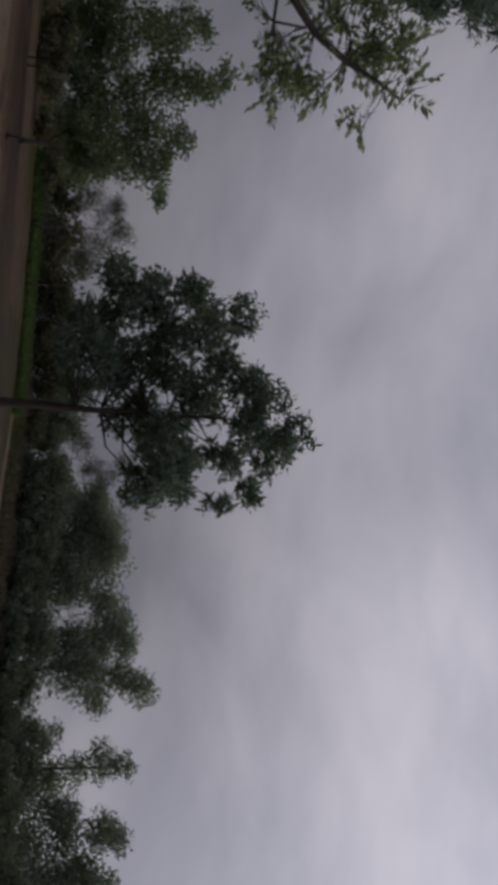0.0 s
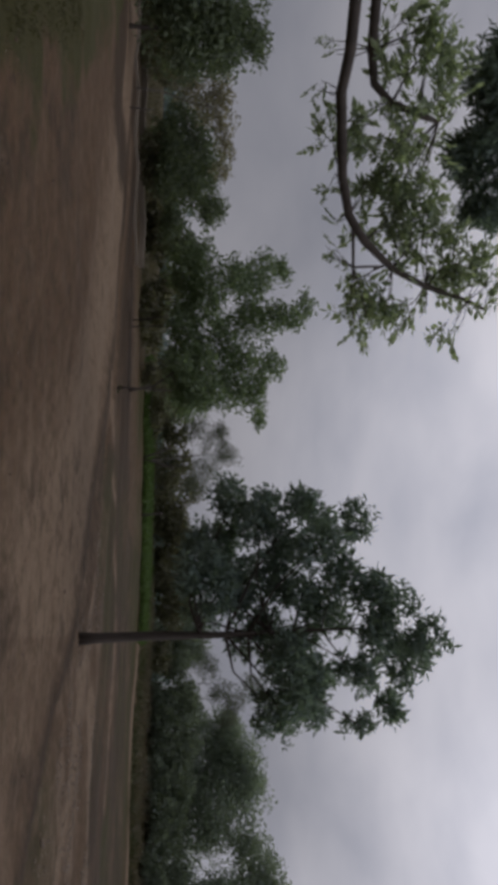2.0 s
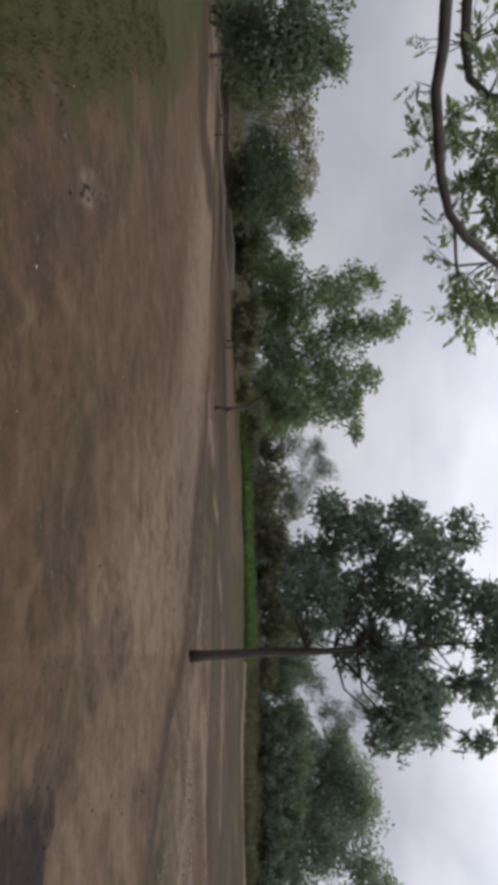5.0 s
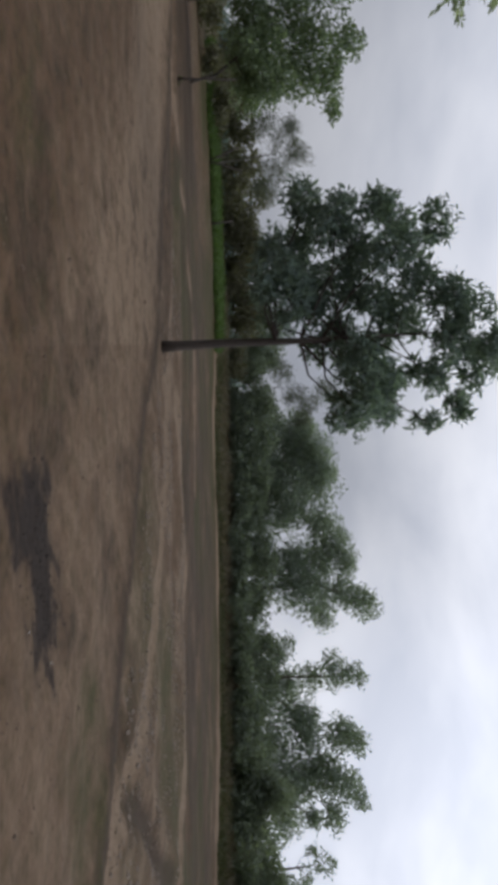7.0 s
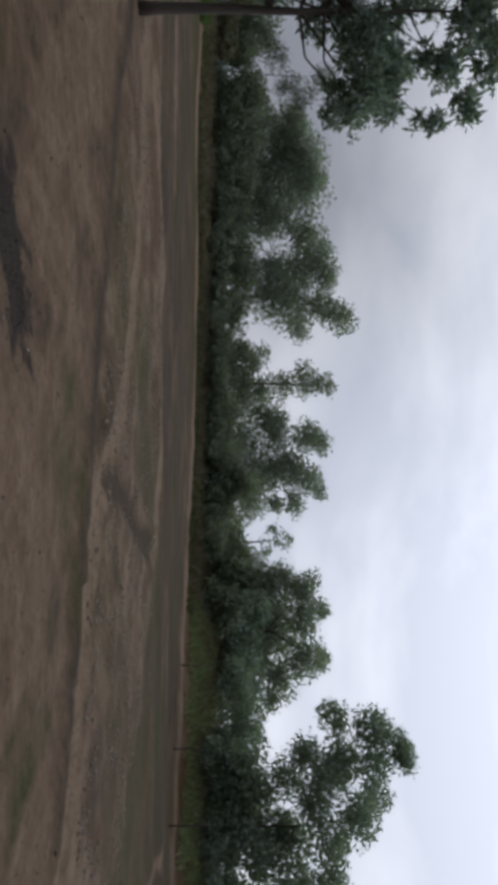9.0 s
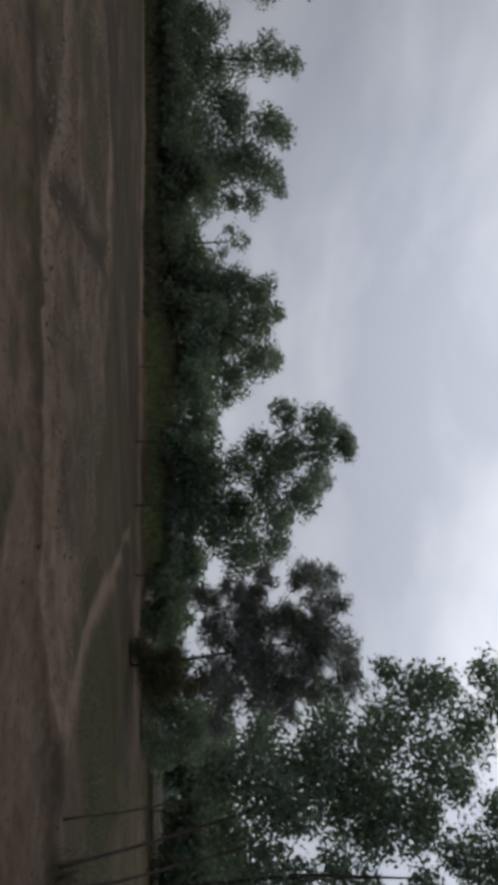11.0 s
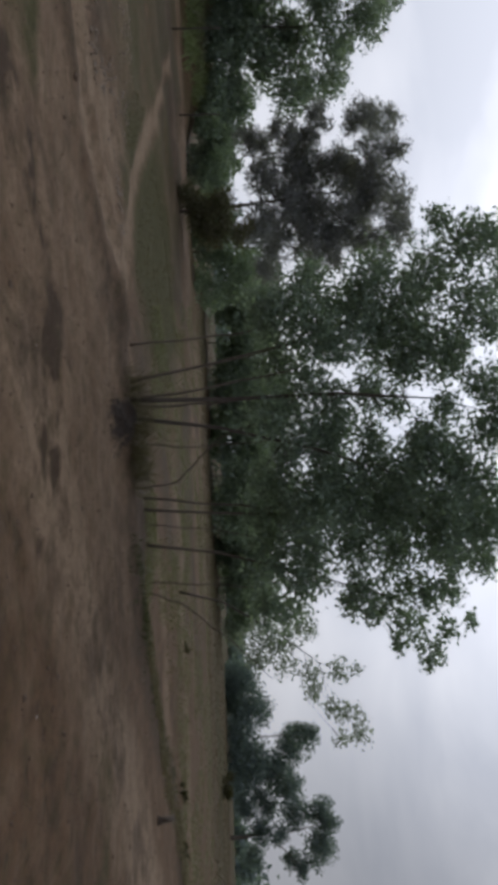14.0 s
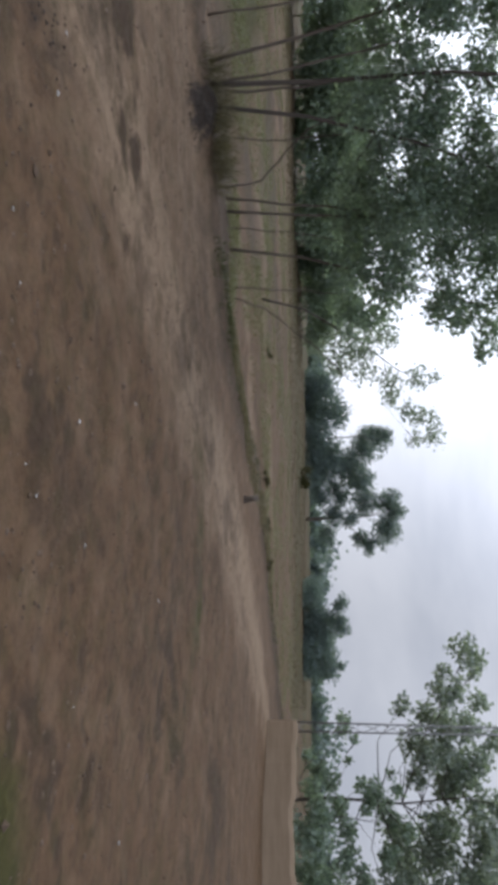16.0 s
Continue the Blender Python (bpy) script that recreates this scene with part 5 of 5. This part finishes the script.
def road_verge(rng, n):
    a, d = np.radians(rng.uniform(-2, 44, n // 12)), rng.uniform(31, 66, n // 12)
    c = np.stack([d * np.sin(a), d * np.cos(a)], 1)
    g, s = line_gap(c[:, 0], c[:, 1], PALE_ROAD)
    c = c[(g > 1.6) & (g < 9) & (s < 0)]
    return tufts(rng, c, 12, 0.3)


def bank_tufts(rng, n):
    """Light green grass on the upper half of the roadside bank."""
    a, d = np.radians(rng.uniform(43, 63, n // 12)), rng.uniform(34, 60, n // 12)
    c = np.stack([d * np.sin(a), d * np.cos(a)], 1)
    g, s = line_gap(c[:, 0], c[:, 1], PALE_ROAD)
    c = c[(g > 3.3 + 0.8 * rough(c[:, 0], c[:, 1], 1.8, 2, 71)) & (g < 10) & (s < 0)]
    return tufts(rng, c, 12, 0.3)


def slope_scrub(rng, n):
    """Tall dead growth on the slope under the far row."""
    a, d = np.radians(rng.uniform(-4, 62, n // 14)), rng.uniform(40, 82, n // 14)
    c = np.stack([d * np.sin(a), d * np.cos(a)], 1)
    g, s = line_gap(c[:, 0], c[:, 1], PALE_ROAD)
    c = c[(g > 4) & (g < 17) & (s < 0) & (rough(c[:, 0], c[:, 1], 2.5, 2, 66) > -0.35)]
    return tufts(rng, c, 14, 0.28)


def field_margin(rng, n):
    a = rng.uniform(-52, -1, n // 10)
    d = np.where(a > -24, rng.uniform(66, 74, n // 10), rng.uniform(50, 64, n // 10))
    a = np.radians(a)
    return tufts(rng, np.stack([d * np.sin(a), d * np.cos(a)], 1), 10, 0.3)


def east_stubble(rng, n):
    a, d = np.radians(rng.uniform(70, 132, n)), rng.uniform(44, 80, n)
    return np.stack([d * np.sin(a), d * np.cos(a)], 1)


def crop_field(rng, n):
    a, d = np.radians(rng.uniform(-21.5, 0.5, n)), rng.uniform(56, 66, n)
    return np.stack([d * np.sin(a), d * np.cos(a)], 1)


def dry_field(rng, n):
    a, d = np.radians(rng.uniform(96, 150, n // 8)), rng.uniform(16, 70, n // 8)
    c = np.stack([d * np.sin(a), d * np.cos(a)], 1)
    g, s = line_gap(c[:, 0], c[:, 1], LOT_EDGE_EAST)
    c = c[(g > 0.3) & (s < 0)]
    return tufts(rng, c, 8, 0.12)


def olive_field(rng, n):
    """Patchy low grass on the fields behind the thicket."""
    a, d = np.radians(rng.uniform(78, 132, n // 9)), 12.5 + 34 * rng.random(n // 9) ** 1.4
    c = np.stack([d * np.sin(a), d * np.cos(a)], 1)
    g, s = line_gap(c[:, 0], c[:, 1], LOT_EDGE_EAST)
    c = c[(g > 0.6) & (s < 0) & (c[:, 0] > 12.4) & (rough(c[:, 0], c[:, 1] * 2.2, 3.4, 3, 91) > -0.25)]
    return tufts(rng, c, 9, 0.16)


def thicket_weeds(rng, n):
    """Thin tall weeds among the stems behind the ash heap."""
    u = rng.random((n // 10, 1))
    c = np.array([[10.75, 1.25]]) * (1 - u) + np.array([[11.2, -0.35]]) * u + rng.normal(size=(n // 10, 2)) * np.array([0.22, 0.12])
    return tufts(rng, c, 10, 0.07)


def bund_tufts(rng, n):
    c = []
    for (ax, ay), (bx, by) in zip(LOT_EDGE_EAST[2:-1], LOT_EDGE_EAST[3:]):
        u = rng.random((n // 60, 1))
        c.append(np.array([[ax, ay]]) * (1 - u) + np.array([[bx, by]]) * u + rng.normal(size=(n // 60, 2)) * 0.2)
    return tufts(rng, np.concatenate(c), 10, 0.08)


def straw_tufts(rng, n):
    c = []
    line = [(11.9, -2.6), (12.7, -3.4), (13.4, -4.5), (14.5, -6.2), (16.7, -8.6), (17.6, -10.4), (19.2, -13.5)]
    for (ax, ay), (bx, by) in zip(line[:-1], line[1:]):
        u = rng.random((n // 60, 1))
        c.append(np.array([[ax, ay]]) * (1 - u) + np.array([[bx, by]]) * u + rng.normal(size=(n // 60, 2)) * 0.16)
    return tufts(rng, np.concatenate(c), 10, 0.08)


def meadow_tufts(rng, n):
    c = np.stack([rng.uniform(12, 25, n), rng.uniform(1.5, 9, n)], 1)
    g, s = line_gap(c[:, 0], c[:, 1], TRACK_FAR)
    c = c[(g > 0.5) & (np.hypot((c[:, 0] - 17.5) / 6, (c[:, 1] - 4.8) / 3) < 1)]
    return c


blades("grass_patch", 60000, west_weeds, 0.05, 0.006, WEED, "short green weeds in patches on bare soil", 201)
blades("verge_grass", 24000, road_verge, 0.55, 0.05, GRASS, "tall unkempt green grass along the dirt road", 202)
blades("bank_grass", 60000, bank_tufts, 0.4, 0.05, BANK, "light green grass on the bank beside the dirt road", 211)
blades("slope_scrub", 60000, slope_scrub, 0.75, 0.06, SCRUB, "tall brown and olive scrub on the slope below the trees", 209)
blades("east_stubble", 22000, east_stubble, 0.10, 0.04, STUBBLE, "low brown stubble in the far fields", 210)
blades("margin_grass", 18000, field_margin, 0.45, 0.05, MARGIN, "rough olive grass along the field margins", 208)
blades("green_crop", 26000, crop_field, 0.5, 0.07, CROP, "bright green young crop in a far field strip", 203)
blades("field_grass", 90000, olive_field, 0.085, 0.012, OLIVE_GRASS, "short olive grass in patches on the fields", 212)
blades("thicket_weeds", 800, thicket_weeds, 0.4, 0.009, MARGIN, "thin dry weeds among the young stems", 213)
blades("dry_grass", 22000, dry_field, 0.10, 0.012, DRY_GRASS, "thin dry grass on the stubble field", 204)
blades("bund_grass", 1800, bund_tufts, 0.10, 0.012, GRASS, "short grass growing along the low bund", 205)
blades("straw_grass", 5200, straw_tufts, 0.10, 0.012, DRY_GRASS, "straw-coloured grass beside the low bund", 207)
blades("meadow_grass", 16000, meadow_tufts, 0.045, 0.008, MARGIN, "short olive grass between the tracks", 206)


# clods and burnt litter on the lot
def lumps(name, places, sizes, mat, label, category, seed):
    rng = np.random.default_rng(seed)
    ico = np.array([(1, 0, 0), (-1, 0, 0), (0, 1, 0), (0, -1, 0), (0, 0, 1), (0, 0, -0.6)], float)
    tri = np.array([(0, 2, 4), (2, 1, 4), (1, 3, 4), (3, 0, 4), (2, 0, 5), (1, 2, 5), (3, 1, 5), (0, 3, 5)])
    n = len(places)
    z = ground_height(places[:, 0], places[:, 1])
    at = np.stack([places[:, 0], places[:, 1], z + sizes * 0.15], 1)
    shape = ico[None] * rng.uniform(0.5, 1.3, (n, 6, 1)) * np.array([1, 1, 0.6])
    turn = rng.uniform(0, 6.28, n)
    c, s = np.cos(turn)[:, None], np.sin(turn)[:, None]
    xy = np.stack([shape[..., 0] * c - shape[..., 1] * s, shape[..., 0] * s + shape[..., 1] * c, shape[..., 2]], -1)
    v = (at[:, None] + xy * sizes[:, None, None]).reshape(-1, 3)
    f = (np.arange(n)[:, None, None] * 6 + tri[None]).reshape(-1, 3)
    tagged(new(name, mesh_of(name, v, f, mat)), label, category, kind="stuff")


rng_lot = np.random.default_rng(301)
lot_a, lot_d = np.radians(rng_lot.uniform(-45, 146, 5200)), 2.6 + 13 * rng_lot.random(5200) ** 1.3
clod_at = np.stack([lot_d * np.sin(lot_a), lot_d * np.cos(lot_a)], 1)
clod_at = clod_at[(np.hypot((clod_at[:, 0] - 1.6) / 1.3, (clod_at[:, 1] - 5.3) / 0.9) > 1) & (np.hypot(clod_at[:, 0] - 4.2, clod_at[:, 1] - 1.05) > 0.6)]
lumps("soil_clods", clod_at, rng_lot.uniform(0.006, 0.022, len(clod_at)) * (1 + 1.2 * (rng_lot.random(len(clod_at)) > 0.96)), CLOD, "small dry clods scattered over the bare soil", "soil", 302)
field_at = np.stack([rng_lot.uniform(-3, 14, 9000), rng_lot.uniform(3.5, 22, 9000)], 1)
gap_lot, side_lot = line_gap(field_at[:, 0], field_at[:, 1], LOT_EDGE)
gap_in, side_in = line_gap(field_at[:, 0], field_at[:, 1], FIELD_EDGE)
field_at = field_at[(side_lot < 0) & (gap_lot > 0.9) & (side_in > 0) & (rough(field_at[:, 0], field_at[:, 1], 1.1, 2, 79) > -0.1)]
lumps("field_clods", field_at, rng_lot.uniform(0.015, 0.055, len(field_at)), PALE_CLOD, "pale dry clods strewn over the rough field", "soil", 304)
stone_at = rng_lot.normal(size=(11, 1)) * np.array([[-0.58, 0.81]]) * 0.3 + rng_lot.normal(size=(11, 1)) * np.array([[0.81, 0.58]]) * 0.06 + np.array([-4.27, 5.97])
lumps("field_stones", stone_at, rng_lot.uniform(0.015, 0.05, 11), CHAR, "few dark stones lying together on pale soil", "stone", 305)
char_at = np.concatenate([rng_lot.normal(size=(200, 2)) * np.array([0.36, 0.2]) + np.array([1.6, 5.5]), rng_lot.normal(size=(60, 2)) * 0.2 + np.array([2.2, 5.55]), rng_lot.normal(size=(110, 2)) * 0.28 + np.array([4.2, 1.05]), rng_lot.normal(size=(600, 2)) * np.array([0.4, 0.17]) + np.array([10.15, 0.62])])
lumps("charred_litter", char_at, np.where(np.hypot(char_at[:, 0] - 10.1, char_at[:, 1] - 0.6) < 1.6, 1.4, 1.0) * rng_lot.uniform(0.006, 0.02, len(char_at)), CHAR, "burnt dark litter lying in dark patches", "ash", 303)


# scraps of white litter
def scrap(x, y, size, turn):
    z = rest(x, y)
    rng = np.random.default_rng(int(abs(x * 131 + y * 977)) + 1)
    g = np.linspace(-0.5, 0.5, 4)
    X, Y = np.meshgrid(g, g * 0.6)
    Z = 0.25 * rng.random(X.shape)
    top = np.stack([X.ravel() * size, Y.ravel() * size, Z.ravel() * size + 0.004], 1)
    low = top - np.array([0, 0, 0.002])
    q = [(i * 4 + j, i * 4 + j + 1, i * 4 + j + 5, i * 4 + j + 4) for i in range(3) for j in range(3)]
    rim = [0, 1, 2, 3, 7, 11, 15, 14, 13, 12, 8, 4]
    f = q + [tuple(16 + k for k in reversed(c)) for c in q] + [(b, a, a + 16, b + 16) for a, b in zip(rim, rim[1:] + rim[:1])]
    ob = new("litter_scrap", mesh_of("litter_scrap", np.concatenate([top, low]), f, PAPER))
    ob.matrix_world = pose(x, y, z, 0, 0, turn)
    tagged(ob, "crumpled white paper scrap lying on bare soil", "litter", "white scraps on the lot")


for i, (x, y) in enumerate(((-1.52, 4.45), (-3.16, 8.0), (-4.87, 5.3), (-5.64, 6.19), (-4.2, 5.12), (-2.65, 4.58), (4.23, 0.36), (3.36, -0.19), (3.9, -1.45), (3.08, -1.37), (3.11, -1.56), (3.71, -2.19), (3.16, -2.95), (3.59, -4.57), (4.57, 0.7), (3.34, -0.53), (5.16, -1.76), (5.29, -3.66), (2.1, 5.0), (2.61, 5.59), (1.73, 4.29), (4.31, 3.61))):
    scrap(x, y, 0.014 + 0.007 * (i % 3) + (0.016 if i in (6, 13) else 0), 37 * i)


# the cut stump beside the bund
def stump(x, y, h, r):
    z0 = rest(x, y) - 0.03
    out = thing("cut_stump", (x, y, z0), "short dark cut stump beside the grassy bund", "stump")
    part("stub", tubes_mesh("stump_stub", [tube([(0, 0, 0), (0.01, 0, h * 0.4), (0.04, 0.02, h)], [r * 1.4, r, r * 0.9], 8)], BARK_DARK), out)
    part("side_shoot", tubes_mesh("stump_shoot", [tube([(0, 0, h * 0.3), (-0.1, 0.05, h * 0.6), (-0.16, 0.06, h * 0.95)], [r * 0.5, r * 0.4, r * 0.2], 6)], BARK_DARK), out)


stump(13.04, -6.46, 0.34, 0.066)


# low mud wall, its east end standing by the lattice mast
def mud_wall(name, a, b, h, thick, mat, label, seed):
    rng = np.random.default_rng(seed)
    a, b = np.array(a, float), np.array(b, float)
    n = 26
    way = (b - a) / np.linalg.norm(b - a)
    side = np.array([-way[1], way[0]])
    verts, faces = [], []
    for i in range(n + 1):
        p = a + (b - a) * i / n
        top = h * (1 + 0.05 * rng.normal() * (0 < i < n))
        z = rest(p[0], p[1]) - 0.15
        w = thick * (1 + 0.08 * rng.normal())
        for s, zz, k in ((-0.5, z, 1.25), (-0.5, z + 0.15 + top * 0.85, 1.0), (-0.3, z + 0.15 + top, 1.0), (0.3, z + 0.15 + top, 1.0), (0.5, z + 0.15 + top * 0.85, 1.0), (0.5, z, 1.25)):
            q = p + side * s * w * k
            verts.append((q[0], q[1], zz))
        if i:
            for j in range(6):
                c, d = (i - 1) * 6 + j, (i - 1) * 6 + (j + 1) % 6
                faces.append((c, c + 6, d + 6, d))
    e = n * 6
    faces += [(0, 1, 4, 5), (1, 2, 3, 4), (e + 5, e + 4, e + 1, e), (e + 4, e + 3, e + 2, e + 1)]
    ob = new(name, mesh_of(name, verts, faces, mat))
    tagged(ob, label, "wall", kind="structure")


mud_wall("low_mud_wall", (15.7, -14.6), (8.8, -21.0), 0.82, 0.25, MUD, "low worn mud wall along the lot", 401)
CHANNEL = "low pale cement irrigation channel wall in the field"
mud_wall("field_channel_wall", (-30.0, 28.0), (-19.6, 36.0), 0.13, 0.3, CEMENT, CHANNEL, 403)
mud_wall("field_channel_wall", (-34.6, 32.6), (-22.6, 41.8), 0.36, 0.3, CEMENT, CHANNEL, 404)



def lattice_mast(x, y, h):
    z0 = rest(x, y) - 0.1
    out = thing("lattice_mast", (x, y, z0), "thin grey steel lattice mast standing by the wall", "mast")
    w = 0.145
    corners = [(-w, -w * 0.6), (w, -w * 0.6), (w, w * 0.6), (-w, w * 0.6)]
    for cx, cy in corners:
        part("leg", tubes_mesh("mast_leg", [tube([(cx, cy, 0), (cx * 0.85, cy * 0.85, h * 0.5), (cx * 0.7, cy * 0.7, h)], [0.028, 0.025, 0.022], 6)], STEEL), out)
    n = int(h / 0.55)
    az = math.atan2(x, y)
    out.rotation_euler = (0, 0, -az)
    for i in range(n):
        k0, k1 = 1 - 0.3 * i / n, 1 - 0.3 * (i + 1) / n
        z_a, z_b = h * i / n, h * (i + 1) / n
        for j in range(4):
            (ax, ay), (bx, by) = corners[j], corners[(j + 1) % 4]
            if (i + j) % 2:
                (ax, ay), (bx, by) = (bx, by), (ax, ay)
            part("brace", tubes_mesh("mast_brace", [tube([(ax * k0, ay * k0, z_a), (bx * k1, by * k1, z_b)], [0.014, 0.014], 4)], STEEL), out)


lattice_mast(17.5, -16.5, 7.0)
